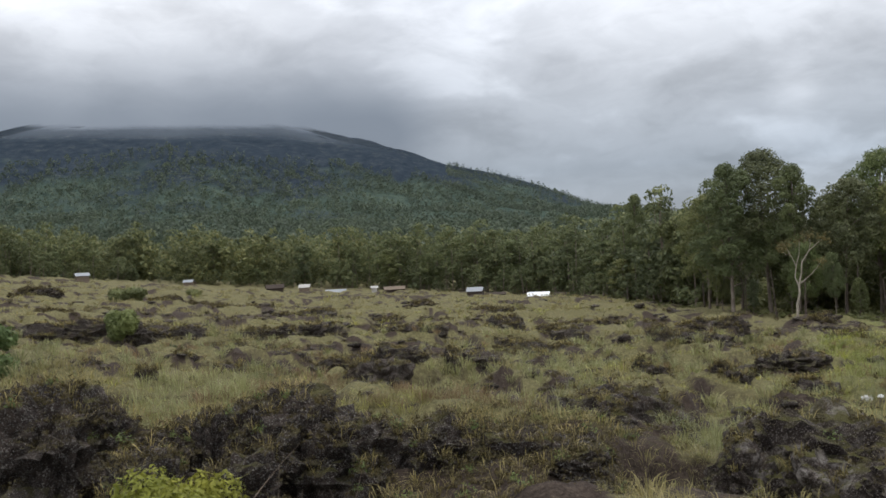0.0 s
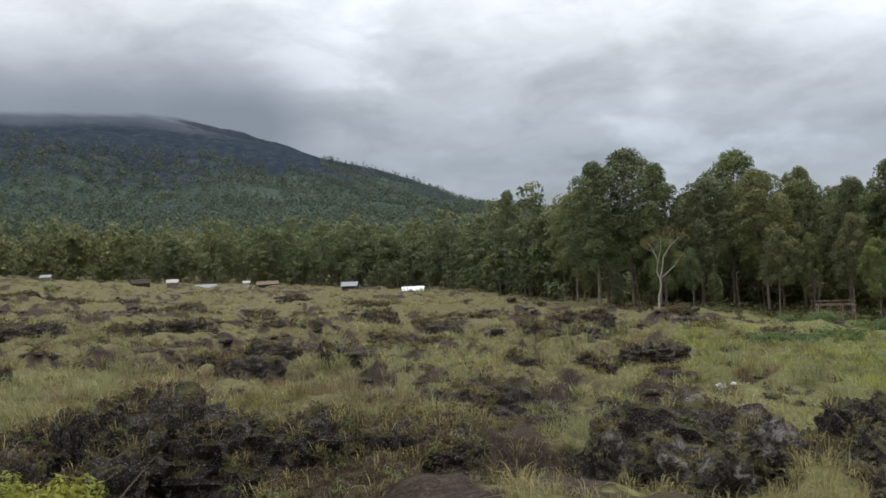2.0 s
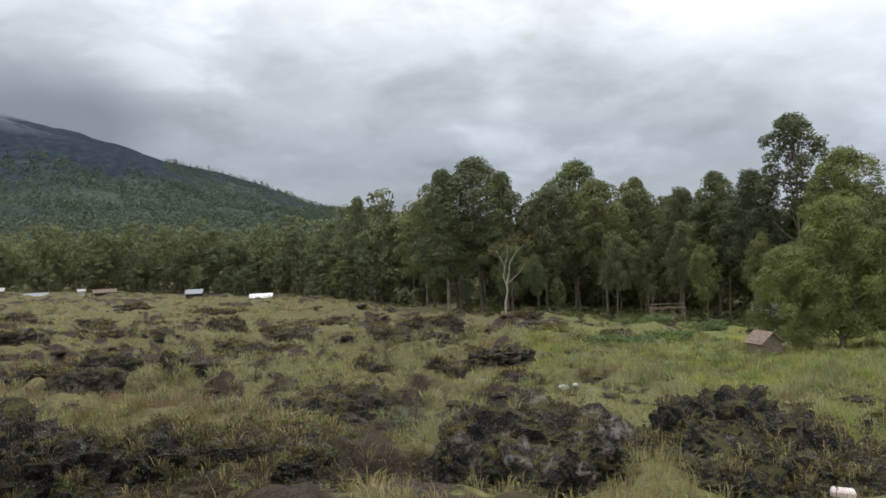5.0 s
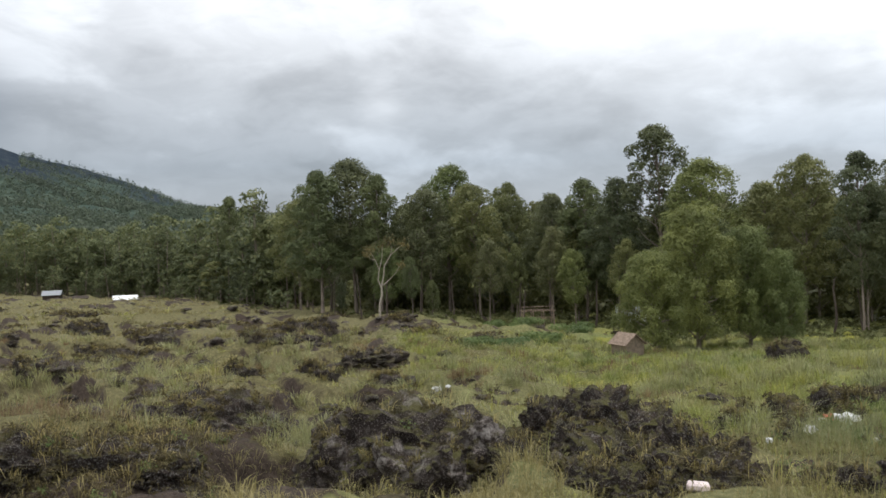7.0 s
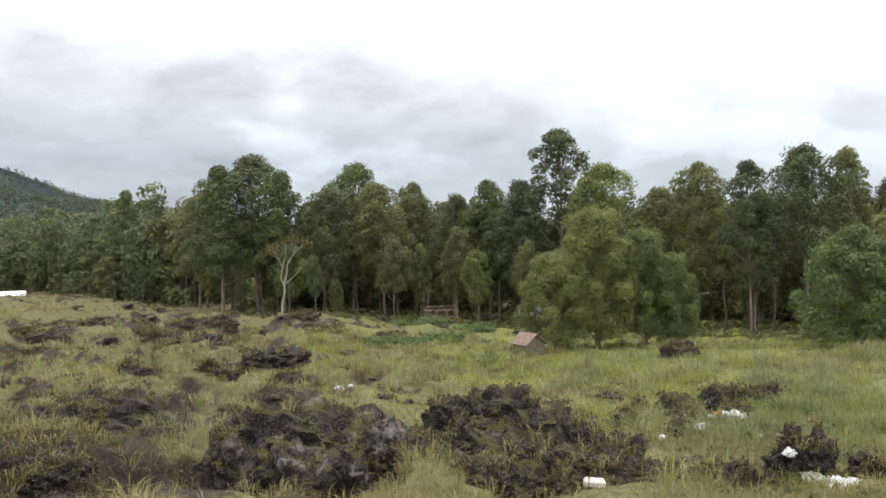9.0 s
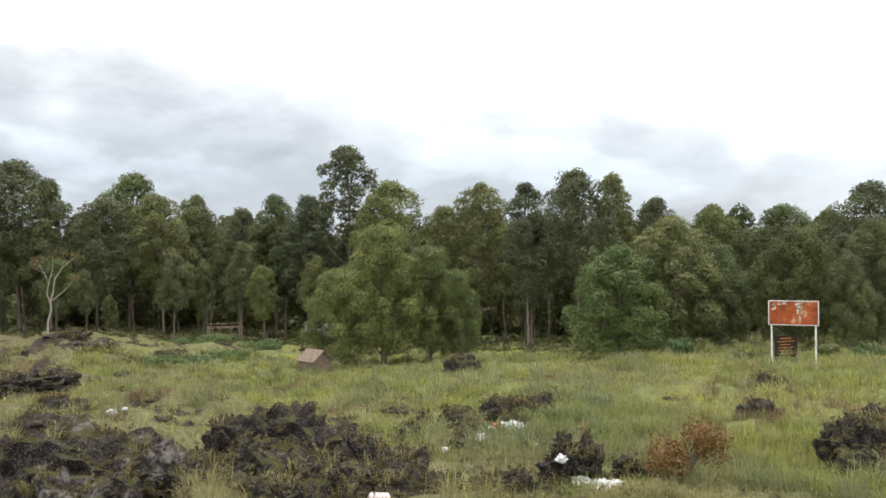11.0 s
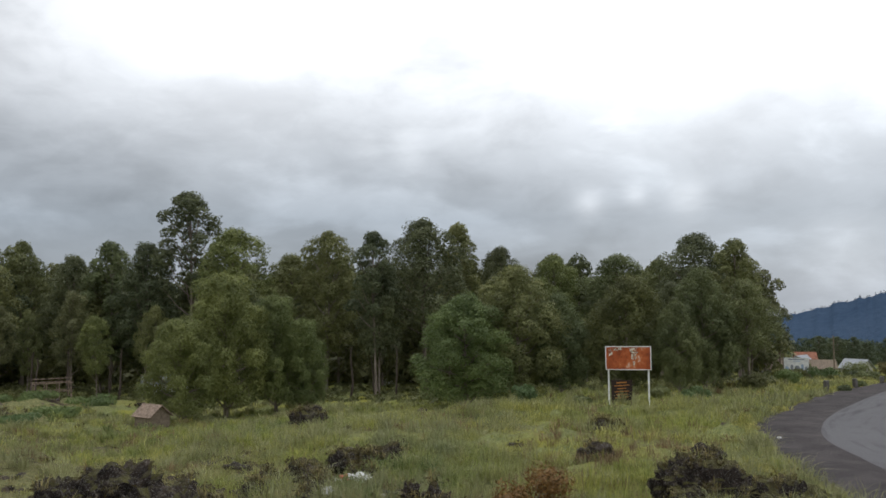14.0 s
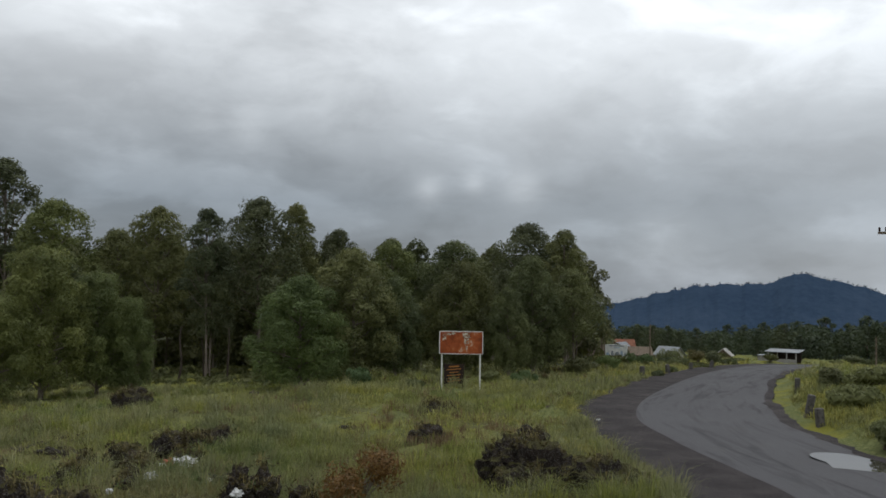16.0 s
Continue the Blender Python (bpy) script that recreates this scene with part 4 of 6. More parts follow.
for k, (b_, d, degs, top, deep) in enumerate([
        (26.5, 16, 7.5, -6.3, 2.0), (22.8, 16.5, 4, -7.8, 1.6), (16.6, 15, 1.5, -8.8, 0.6), (12.3, 15.5, 7, -8.0, 2.0), (17.6, 16.5, 6, -9.3, 1.6), (8.0, 15.5, 6, -9.8, 1.8),
        (4.5, 15.6, 6, -10.5, 1.8), (0.4, 15.6, 6, -10.3, 1.8), (-3.6, 15.4, 6, -11.4, 1.8), (-6.8, 15.0, 4.5, -12.2, 1.6), (20.5, 14, 5, -11.0, 1.4), (14.5, 13.5, 4, -11.5, 1.2)]):
    crag(k, b_, d, degs, top, deep)
for k, (b_, d, degs, top, deep) in enumerate([
        (-21.6, 16.3, 11.0, -10.2, 2.8), (-25.6, 16.8, 5.0, -11.0, 1.8), (-17.9, 16.0, 3.5, -12.2, 1.4), (-22.5, 15.2, 6, -12.9, 1.2)]):
    crag(k + 3, b_, d, degs, top, deep, "lava_pale", "big lava boulder with grey and pinkish lichen")
for k, (b_, d, degs, top, deep) in enumerate([
        (-31.3, 17.6, 2.8, -10.4, 1.2), (-34.8, 18.2, 4.2, -9.7, 1.6), (-37.4, 17.0, 4.6, -11.2, 1.5), (-40.0, 16.4, 4.0, -11.8, 1.4), (-42.4, 16.0, 3.6, -12.6, 1.2), (-33.0, 16.6, 5, -11.7, 1.5),
        (-36.6, 15.4, 6, -12.8, 1.5), (-40.4, 15.0, 5, -13.6, 1.3), (-45.0, 15.2, 3, -14.2, 1.0), (-29.6, 15.8, 2.6, -12.6, 1.0), (-52.9, 16.4, 1.4, -11.6, 0.6), (-33.4, 14.4, 3.4, -14.3, 1.2), (-36.2, 14.2, 3.6, -14.6, 1.2), (-39.0, 14.2, 3.4, -14.9, 1.2), (-42.4, 14.4, 3.4, -15.0, 1.0),
        (-54.4, 16.6, 1.5, -11.7, 0.6), (-49.0, 15.2, 3.2, -14.0, 0.9)]):
    crag(k + 1, b_, d, degs, top, deep, "lava_mossy", label="black lava rocks with white lichen specks")


def reach(b_, el):
    """The distance at which the open ground lies at that elevation from the eye."""
    ds = np.linspace(14, 60, 240)
    z = base_height(*xy(np.full(240, b_), ds))
    return float(ds[np.argmax((z - EYE) / ds > math.tan(radians(el)))])


for k, (b_, foot, degs, top) in enumerate([
        (-44.0, -11.3, 1.3, -10.7), (-45.7, -11.2, 2.7, -10.2), (-47.2, -11.6, 1.6, -11.0), (-48.7, -10.7, 2.4, -9.7), (-51.3, -10.4, 2.8, -9.3), (-46.5, -12.3, 1.4, -11.7),
        (-49.9, -11.2, 1.2, -10.6), (-50.4, -10.5, 1.4, -9.9), (-57.4, -14.0, 2.2, -13.0), (-43.0, -11.8, 1.6, -11.3), (-46.4, -7.7, 2.5, -6.8)]):
    d = reach(b_, foot - 0.5)
    crag(k + 8, b_, d, degs, top + 0.12, min(1.2, 0.025 * degs * d * 0.6), "lava_mossy", sub=4, label="black lava rocks with white lichen in mossy grass")
for k, (b_, foot, degs, top) in enumerate([(-65.1, -10.4, 1.8, -9.25), (-65.8, -8.4, 1.7, -7.75), (-71.8, -10.0, 1.6, -9.15)]):
    crag(k + 3, b_, reach(b_, foot - 0.5), degs, top + 0.08, 0.8, sub=4, label="dark lava boulder standing in green grass")
for k, (b_, d, degs, top, deep) in enumerate([(-70.7, 19.6, 2.6, -9.75, 1.2), (-72.9, 19.5, 4.4, -10.3, 2.2), (-75.6, 19.3, 4.6, -11.0, 2.0), (-77.8, 19.2, 2.4, -11.7, 1.2), (-71.6, 18.7, 3.2, -11.6, 1.2)]):
    crag(k + 5, b_, d, degs, top, deep, "lava_moss", label="mossy brown lava mound beside the road")
for k, (b_, d, degs, top) in enumerate([(-10.9, 26.5, 5.5, -9.0), (-7.2, 26.2, 5.0, -9.4), (-9.2, 27.6, 5, -8.9), (-12.6, 27, 3, -10.0)]):
    crag(k + 2, b_, d, degs, top, 1.5, sub=4, label="bare dark lava mound with a hollow")
for k, (b_, d, w, h) in enumerate([
        (23.5, 61.9, 8.4, 2.6), (18.3, 62.3, 5.2, 2.4), (11.3, 65.5, 8.5, 1.3), (3.7, 70.1, 6.4, 1.0), (-2.8, 76.1, 3.0, 1.9), (-8.9, 82.9, 10.2, 1.6), (4.3, 95.5, 3.7, 1.3),
        (1.7, 95.3, 3.4, 1.2), (8.2, 45.0, 2.3, 1.1), (5.6, 40.0, 2.5, 1.3), (0.1, 41.6, 1.9, 0.9), (-14.8, 54.7, 4.3, 1.6), (-16.8, 68.5, 2.7, 1.5), (-18.8, 55.0, 2.9, 0.8)]):
    outcrop(k, b_, d, w, h, sub=4)
for k, (b_, d, w, h) in enumerate([
        (-20.0, 43.6, 4.2, 1.1), (-21.5, 33.3, 1.7, 0.5), (15.5, 44.2, 2.9, 0.8), (17.6, 38.0, 0.8, 0.7), (20.0, 33.7, 0.7, 0.6), (24.4, 109, 7.0, 1.0), (14.1, 124, 9.6, 1.1),
        (17.5, 139, 9.0, 0.9), (2.6, 122, 3.2, 1.2), (9.4, 109, 4.2, 1.1), (6.8, 33.0, 1.3, 0.6), (-4.1, 57.3, 4.1, 0.9), (-7.0, 64.4, 3.8, 1.0), (11.6, 109, 4.3, 1.0)]):
    outcrop(k + 4, b_, d, w, h, sub=3)
for k, (b_, d, w, h) in enumerate([
        (-5.8, 47.7, 2.2, 0.8), (-2.4, 114, 5.9, 0.7), (26.2, 148, 7.7, 1.9), (19.7, 68.9, 3.6, 2.2), (14.9, 55.6, 2.5, 1.4), (7.1, 44.1, 2.0, 1.6), (4.6, 43.9, 3.1, 1.6),
        (2.6, 48.6, 2.5, 0.9), (-9.0, 48.1, 2.2, 0.8), (-3.9, 64.0, 3.7, 1.2), (-6.5, 72.5, 3.8, 1.4), (-14.2, 33, 1.6, 0.7)]):
    outcrop(k + 7, b_, d, w, h, sub=4)
for k, (b_, d, w, h) in enumerate([
        (-15.2, 68.2, 3.1, 1.3), (-23.8, 64.6, 2.5, 1.0), (-13.2, 59.4, 2.3, 1.5), (-25.2, 57.4, 1.9, 0.7), (-27.8, 69.4, 2.7, 0.9), (-22.2, 88, 2.2, 1.2),
        (-12, 40, 1.6, 0.7), (-17, 36, 1.4, 0.5)]):
    outcrop(k + 2, b_, d, w, h, sub=4)

# loose lava rubble over the field
rng = np.random.default_rng(77)
bm = bmesh.new()
bmesh.ops.create_icosphere(bm, subdivisions=2, radius=1.0)
unit = np.array([v.co for v in bm.verts])
tri = np.array([[v.index for v in f_.verts] for f_ in bm.faces])
bm.free()
VV, FF = [], []
made = 0
while made < 1100:
    b_ = rng.uniform(-45, 30) if rng.uniform() < 0.85 else rng.uniform(-80, -45)
    d = 20 * (150 / 20) ** rng.uniform(0, 1)
    x, y = xy(b_, d)
    if bareness(x, y) < 0.5:
        continue
    s_ = rng.uniform(0.05, 0.2) * (0.6 + d / 50)
    lump = 0.3 + 0.7 * vnoise(unit[:, 0] * 1.6 + made * 7.3, unit[:, 1] * 1.6 + unit[:, 2] * 2.3, 5) + 0.9 * vnoise(unit[:, 0] * 4 + made * 3.3, unit[:, 1] * 4 + unit[:, 2] * 5, 6)
    v = unit * lump[:, None] * s_ * np.array((1.5, 1.0, rng.uniform(0.35, 0.7)))
    an = rng.uniform(0, 6.28)
    v = np.stack([v[:, 0] * math.cos(an) - v[:, 1] * math.sin(an), v[:, 0] * math.sin(an) + v[:, 1] * math.cos(an), v[:, 2]], -1)
    VV.append(v + (x, y, float(ground(x, y)) - s_ * 0.05))
    FF.append(tri + made * len(unit))
    made += 1
tagged(new("lava_rubble", mesh_of("lava_rubble", np.concatenate(VV), np.concatenate(FF), M["lava"])), "loose dark lava stones strewn over the field", "rubble", kind="stuff")

# ------------------------------------------------------------------ grass


def blades(rng, P, count, height, width, spread, bend=0.55):
    """Bent grass blades fanning out of tufts at P."""
    n = len(P) * count
    i = np.repeat(np.arange(len(P)), count)
    an = rng.uniform(0, 2 * math.pi, n)
    out_ = np.stack([np.cos(an), np.sin(an), np.zeros(n)], -1)
    side = np.stack([-np.sin(an + rng.normal(0, 0.8, n)), np.cos(an), np.zeros(n)], -1)
    h = height[i] * rng.uniform(0.5, 1.15, n)
    w = width[i] * rng.uniform(0.7, 1.3, n)
    foot = P[i] + out_ * (spread[i] * rng.uniform(0, 1, n))[:, None]
    lean = h * bend * rng.uniform(0.05, 1.3, n)
    mid = foot + out_ * (lean * 0.35)[:, None] + np.stack([np.zeros(n), np.zeros(n), h * 0.6], -1)
    tip = foot + out_ * lean[:, None] + np.stack([np.zeros(n), np.zeros(n), h * (1.0 - 0.35 * lean / h)], -1)
    V = np.stack([foot, mid + side * w[:, None], tip, mid - side * w[:, None]], 1).reshape(-1, 3)
    return V, np.arange(4 * n).reshape(-1, 4)


def lushness(x, y):
    return np.clip(0.7 * (0.02 * x - 0.008 * y), -0.2, 0.6) + 0.9 * (fbm(x * 0.09, y * 0.09, 71, 3) - 0.5)


rng = np.random.default_rng(21)
n = 47000
b_ = rng.uniform(-98, 31, n)
d = 11.5 * (230 / 11.5) ** rng.uniform(0, 1, n)
x, y = xy(b_, d)
lush = lushness(x, y)
keep = (rng.uniform(0, 1, n) > bareness(x, y) * 0.9) & ((d > 17) | (b_ < -47) | (rng.uniform(0, 1, n) < 0.2)) & (fbm(x * 0.5, y * 0.5, 81, 3) > 0.42 - 0.35 * np.clip(lush, 0, 0.4)) & (road_gap(x, y)[0] > 4.2) & ((d < 75) | (b_ > -12) & (d < 205) | (b_ < -72) & (d < 150))
x, y, d, lush = x[keep], y[keep], d[keep], lush[keep]
z = ground(x, y)
P = np.stack([x, y, z - 0.03], -1)
tall = 0.4 + 3.0 * np.clip(fbm(x * 0.4, y * 0.4, 91, 3) - 0.38, 0, 0.4)
hgt = np.clip(0.34 * tall * (1 + d / 260) * rng.uniform(0.6, 1.4, len(x)), 0.12, 1.0)
mossy_ = (lush > 0.1) & (fbm(x * 0.3, y * 0.3, 83, 3) < 0.43)
hgt[mossy_] *= 0.45
wid = np.maximum(0.0055, 0.00038 * d)
spr = 0.1 + d * 0.0045
isgreen = rng.uniform(-0.25, 0.45, len(x)) < lush
for nm, lab, sel, mat in (("green_grass", "tufts of fresh green grass", isgreen, "grass_green"), ("dry_grass", "tufts of dry yellowish grass", ~isgreen, "grass_dry")):
    V, T = blades(rng, P[sel], 12, hgt[sel], wid[sel], spr[sel], 1.1)
    tagged(new(nm, mesh_of(nm, V, T, M[mat])), lab, "grass", kind="stuff")

# bigger tussocks
n = 6500
b_ = rng.uniform(-97, 30, n)
d = 15 * (75 / 15) ** rng.uniform(0, 1, n)
x, y = xy(b_, d)
keep = ((d > 18) | (b_ < -47)) & (fbm(x * 0.3, y * 0.3, 95, 3) > 0.5) & (bareness(x, y) < 0.3) & (road_gap(x, y)[0] > 4.3)
x, y, d = x[keep], y[keep], d[keep]
P = np.stack([x, y, ground(x, y) - 0.03], -1)
V, T = blades(rng, P, 34, rng.uniform(0.45, 0.95, len(x)), np.maximum(0.006, 0.00032 * d), np.full(len(x), 0.18), 0.9)
# soft cushions of grass: many fine blades on a mound, in drifts
n = 8500
b_ = rng.uniform(-94, -22, n)
d = 15.5 * (72 / 15.5) ** rng.uniform(0, 1, n)
x, y = xy(b_, d)
keep = ((d > 18) | (b_ < -47)) & (fbm(x * 0.22, y * 0.22, 97, 3) > 0.44) & (bareness(x, y) < 0.3) & (road_gap(x, y)[0] > 4.6)
x, y, d = x[keep], y[keep], d[keep]
P = np.stack([x, y, ground(x, y) - 0.03], -1)
fresh = fbm(x * 0.35, y * 0.35, 98, 3) + rng.normal(0, 0.04, len(x)) > 0.5
for nm, lab, sel, mat in (("soft_tussocks", "soft yellow-green tussocks billowing over the field", ~fresh, "grass_green"), ("fresh_tussocks", "fresh green tussocks in drifts over the field", fresh, "grass_fresh")):
    k_ = int(sel.sum())
    Vf, Tf = blades(rng, P[sel], 40, rng.uniform(0.3, 0.72, k_), np.maximum(0.005, 0.00026 * d[sel]), rng.uniform(0.2, 0.42, k_), 0.9)
    tagged(new(nm, mesh_of(nm, Vf, Tf, M[mat])), lab, "grass", kind="stuff")
tagged(new("tussocks", mesh_of("tussocks", V, T, M["grass_pale"])), "tall pale tussocks standing over the grass", "grass", kind="stuff")

# brownish heathy grass in patches
n = 5200
b_ = rng.uniform(-84, 28, n)
d = 18 * (66 / 18) ** rng.uniform(0, 1, n)
x, y = xy(b_, d)
keep = (fbm(x * 0.28, y * 0.28, 117, 3) > 0.57) & (road_gap(x, y)[0] > 5)
x, y, d = x[keep], y[keep], d[keep]
P = np.stack([x, y, ground(x, y) - 0.03], -1)
V, T = blades(rng, P, 34, rng.uniform(0.25, 0.6, len(x)), np.maximum(0.005, 0.00026 * d), rng.uniform(0.15, 0.35, len(x)), 0.7)
tagged(new("heathy_grass", mesh_of("heathy_grass", V, T, M["grass_brown"])), "brownish heathy grass in patches over the field", "grass", kind="stuff")

# rough grass on the slope below the eye
n = 5200
b_ = rng.uniform(-90, 30, n)
d = rng.uniform(8.5, 15.5, n)
x, y = xy(b_, d)
keep = (road_gap(x, y)[0] > 4.3) & (rng.uniform(0, 1, n) > bareness(x, y)) & (rng.uniform(0, 1, n) < np.interp(b_, [-52, -46, -44, -32, -30, -26, -24], [1, 0.8, 0.25, 0.25, 1, 1, 0.35]))
P = np.stack([x[keep], y[keep], ground(x[keep], y[keep]) - 0.03], -1)
V2, T2 = blades(rng, P, 14, rng.uniform(0.15, 0.42, len(P)), np.full(len(P), 0.006), rng.uniform(0.1, 0.25, len(P)), 1.0)
tagged(new("slope_grass", mesh_of("slope_grass", V2, T2, M["grass_dry"])), "rough dry grass on the near slope", "grass", kind="stuff")

# thick grass on the road's verges
n = 9000
b_ = rng.uniform(-98, -73, n)
d = 21 * (105 / 21) ** rng.uniform(0, 1, n)
x, y = xy(b_, d)
gap = road_gap(x, y)[0]
keep = (gap > 3.9 + 0.8 * fbm(x * 0.7, y * 0.7, 19, 2)) & (gap < 12)
x, y, d = x[keep], y[keep], d[keep]
P = np.stack([x, y, ground(x, y) - 0.03], -1)
V, T = blades(rng, P, 11, rng.uniform(0.12, 0.4, len(x)), np.maximum(0.009, 0.00045 * d), 0.1 + 0.004 * d, 0.9)
tagged(new("verge_grass", mesh_of("verge_grass", V, T, M["grass_green"])), "thick green grass on the road verges", "grass", kind="stuff")

# brown ferns and heath hanging over the near lava ridge, and on rock tops


def sprigs(name, label, P, per, size, reach_, mat, seed):
    rng = np.random.default_rng(seed)
    i = np.repeat(np.arange(len(P)), per)
    v = rng.normal(0, 1, (len(i), 3))
    v /= np.linalg.norm(v, axis=1)[:, None]
    v[:, 2] = np.abs(v[:, 2])
    C = P[i] + v * (reach_[i] * rng.uniform(0.2, 1, len(i)))[:, None]
    V, Fq = leaf_sprays(rng, C, v, 1.0, 2.0)
    mid = np.repeat(C, 3, 0)
    V = mid + (V - mid) * np.repeat(size[i], 3)[:, None]
    tagged(new(name, mesh_of(name, V, Fq, mat)), label, "undergrowth", kind="stuff")


M["heath"] = leaf_material("brown_fern_heath", (0.034, 0.027, 0.015), (0.074, 0.06, 0.03), (0.14, 0.12, 0.055), 0.3, 1.0)
bpy.context.view_layer.update()
dg = bpy.context.evaluated_depsgraph_get()


def on_top(x, y):
    """The highest surface at x, y."""
    hit, place, *_ = scene.ray_cast(dg, Vector((float(x), float(y), EYE + 3)), Vector((0, 0, -1)))
    return place.z if hit else float(ground(x, y))


n = 3000
b_ = np.concatenate([rng.uniform(-14, 30, 2300), rng.uniform(-80, -14, 420)])
d = np.concatenate([rng.uniform(12.5, 19, 2300), rng.uniform(14, 21, 420)])
x, y = xy(b_, d)
keep = (fbm(x * 0.5, y * 0.5, 33, 3) > 0.42) & (road_gap(x, y)[0] > 4.6)
P = np.array([(px_, py_, on_top(px_, py_)) for px_, py_ in zip(x[keep], y[keep])])
sprigs("fern_heath", "low brown ferns and heath on the lava", P, 44, np.full(len(P), 0.024), rng.uniform(0.08, 0.26, len(P)), M["heath"], 3)
fern = P[rng.uniform(0, 1, len(P)) < 0.08]
sprigs("green_ferns", "small bright green ferns rooted in the lava", fern, 46, np.full(len(fern), 0.03), rng.uniform(0.1, 0.24, len(fern)), M["leaf_bright"], 13)
stem = P[rng.uniform(0, 1, len(P)) < 0.22]
V, T = blades(rng, stem, 9, rng.uniform(0.15, 0.45, len(stem)), np.full(len(stem), 0.006), rng.uniform(0.05, 0.2, len(stem)), 1.2)
tagged(new("ridge_grass", mesh_of("ridge_grass", V, T, M["grass_dry"])), "dry grass hanging over the near lava ridge", "grass", kind="stuff")
n = 6000
b_ = rng.uniform(-62, 30, n)
d = 19 * (120 / 19) ** rng.uniform(0, 1, n)
x, y = xy(b_, d)
keep = (bareness(x, y) > 0.25) & (road_gap(x, y)[0] > 5)
x, y, d = x[keep], y[keep], d[keep]
P = np.stack([x, y, ground(x, y)], -1)
extra = []
for rx, ry, w, deep, rb, rd in ROCKS:
    for q in range(int(6 + 7 * w) if rd > 23 else int(6 + 4 * w)):
        ox, oy = rng.uniform(-0.6, 0.6) * w, rng.uniform(-0.6, 0.5) * deep
        ca, sa = math.cos(radians(rb)), math.sin(radians(rb))
        qx, qy = rx + ox * ca - oy * sa, ry + ox * sa + oy * ca
        extra.append((qx, qy, on_top(qx, qy) - 0.02))
extra = np.array(extra)
P = np.concatenate([P, extra])
d = np.hypot(P[:, 0], P[:, 1])
x = P[:, 0]
sprigs("scrub", "low brown and olive scrub between the lava stones", P, 24, 0.028 + 0.0009 * d, rng.uniform(0.12, 0.32, len(x)) * (0.8 + d / 90), M["heath"], 8)
pick = extra[rng.uniform(0, 1, len(extra)) < 0.5]
dd = np.hypot(pick[:, 0], pick[:, 1])
V, T = blades(rng, pick, 12, rng.uniform(0.15, 0.4, len(pick)), np.maximum(0.007, 0.00042 * dd), 0.08 + 0.003 * dd, 0.9)
tagged(new("rock_grass", mesh_of("rock_grass", V, T, M["grass_dry"])), "dry grass tufts growing on the lava rocks", "grass", kind="stuff")
# undergrowth of the wood
n = 1700
b_ = rng.uniform(-76, -9, n)
front = np.interp(b_, [-76, -66, -55, -50, -40, -36, -20, -12, -9], [60, 62, 62, 78, 74, 88, 98, 142, 165])
d = front + rng.uniform(0, 30, n) ** 1.0
x, y = xy(b_, d)
P = np.stack([x, y, ground(x, y)], -1)
Q = np.stack([*xy(b_, front + 30 + rng.uniform(0, 22, n)), np.zeros(n)], -1)
Q[:, 2] = ground(Q[:, 0], Q[:, 1]) + 0.8
# thicket added to hide lit ground behind; it and the undergrowth coloured as shade
sprigs("thicket", "thicket added to close the back of the wood, coloured dark for shade", Q, 36, rng.uniform(0.4, 0.62, n), rng.uniform(1.5, 4.0, n), M["leaf_olive_darkened"], 6)
sprigs("undergrowth", "ferns and saplings under the trees, coloured dark for shade", P, 40, rng.uniform(0.12, 0.26, n), rng.uniform(0.2, 0.8, n), M["leaf_olive_darkened"], 4)

# ------------------------------------------------------------------ shrubs and the pale bare tree


def shrub(name, b_, d, w, h, leaves, leaf, mat, label, seed=1, lift=0.0):
    rng = np.random.default_rng(seed)
    root = new(name)
    root.location = site(b_, d, lift)
    paths, C = [], []
    for k in range(9):
        an, r = rng.uniform(0, 6.28), rng.uniform(0.1, 0.36) * w
        c = np.array([math.cos(an) * r, math.sin(an) * r, h * rng.uniform(0.4, 0.8)])
        paths.append([(np.array([0, 0, -0.1]), 0.012 * w + 0.01), (c * (0.5, 0.5, 0.55), 0.008 * w + 0.005), (c, 0.004)])
        C.append(c)
    tv, tf = tubes(paths, 5)
    part("wood", mesh_of("wood", tv, tf, M["bark"], True), root)
    C = np.array(C)
    i = rng.integers(0, 9, leaves)
    v = rng.normal(0, 1, (leaves, 3))
    v /= np.linalg.norm(v, axis=1)[:, None]
    Pp = C[i] + v * (rng.uniform(0.3, 1, leaves) ** 0.4)[:, None] * (w * 0.24, w * 0.24, h * 0.28)
    Pp[:, 2] = np.maximum(Pp[:, 2], 0.02)
    V, Fq = leaf_sprays(rng, Pp, v, leaf)
    part("foliage", mesh_of("foliage", V, Fq, M[mat]), root)
    return tagged(root, label, "shrub")


shrub("shrub", 20.8, 12.6, 2.0, 1.35, 4200, 0.055, "leaf_lime", "lime-green leafy shrub at the foot of the lava rocks", 1)
shrub("shrub", 17.2, 12.8, 1.3, 1.2, 2400, 0.055, "leaf_lime", "lime-green leafy shrub at the foot of the lava rocks", 2)
shrub("shrub", 21.4, 60, 2.6, 2.3, 2880, 0.16, "leaf_yellow", "round yellow-green bush among lava outcrops", 3)
shrub("shrub", 18.3, 58, 1.2, 0.9, 900, 0.14, "leaf_bright", "small green bush among lava outcrops", 4)
shrub("shrub", 28.4, 50, 2.4, 2.2, 2340, 0.15, "leaf_bright", "green bush on the lava field", 5)
shrub("shrub", 28.6, 38, 1.8, 1.5, 1800, 0.12, "leaf_bright", "green bush on the lava field", 6)
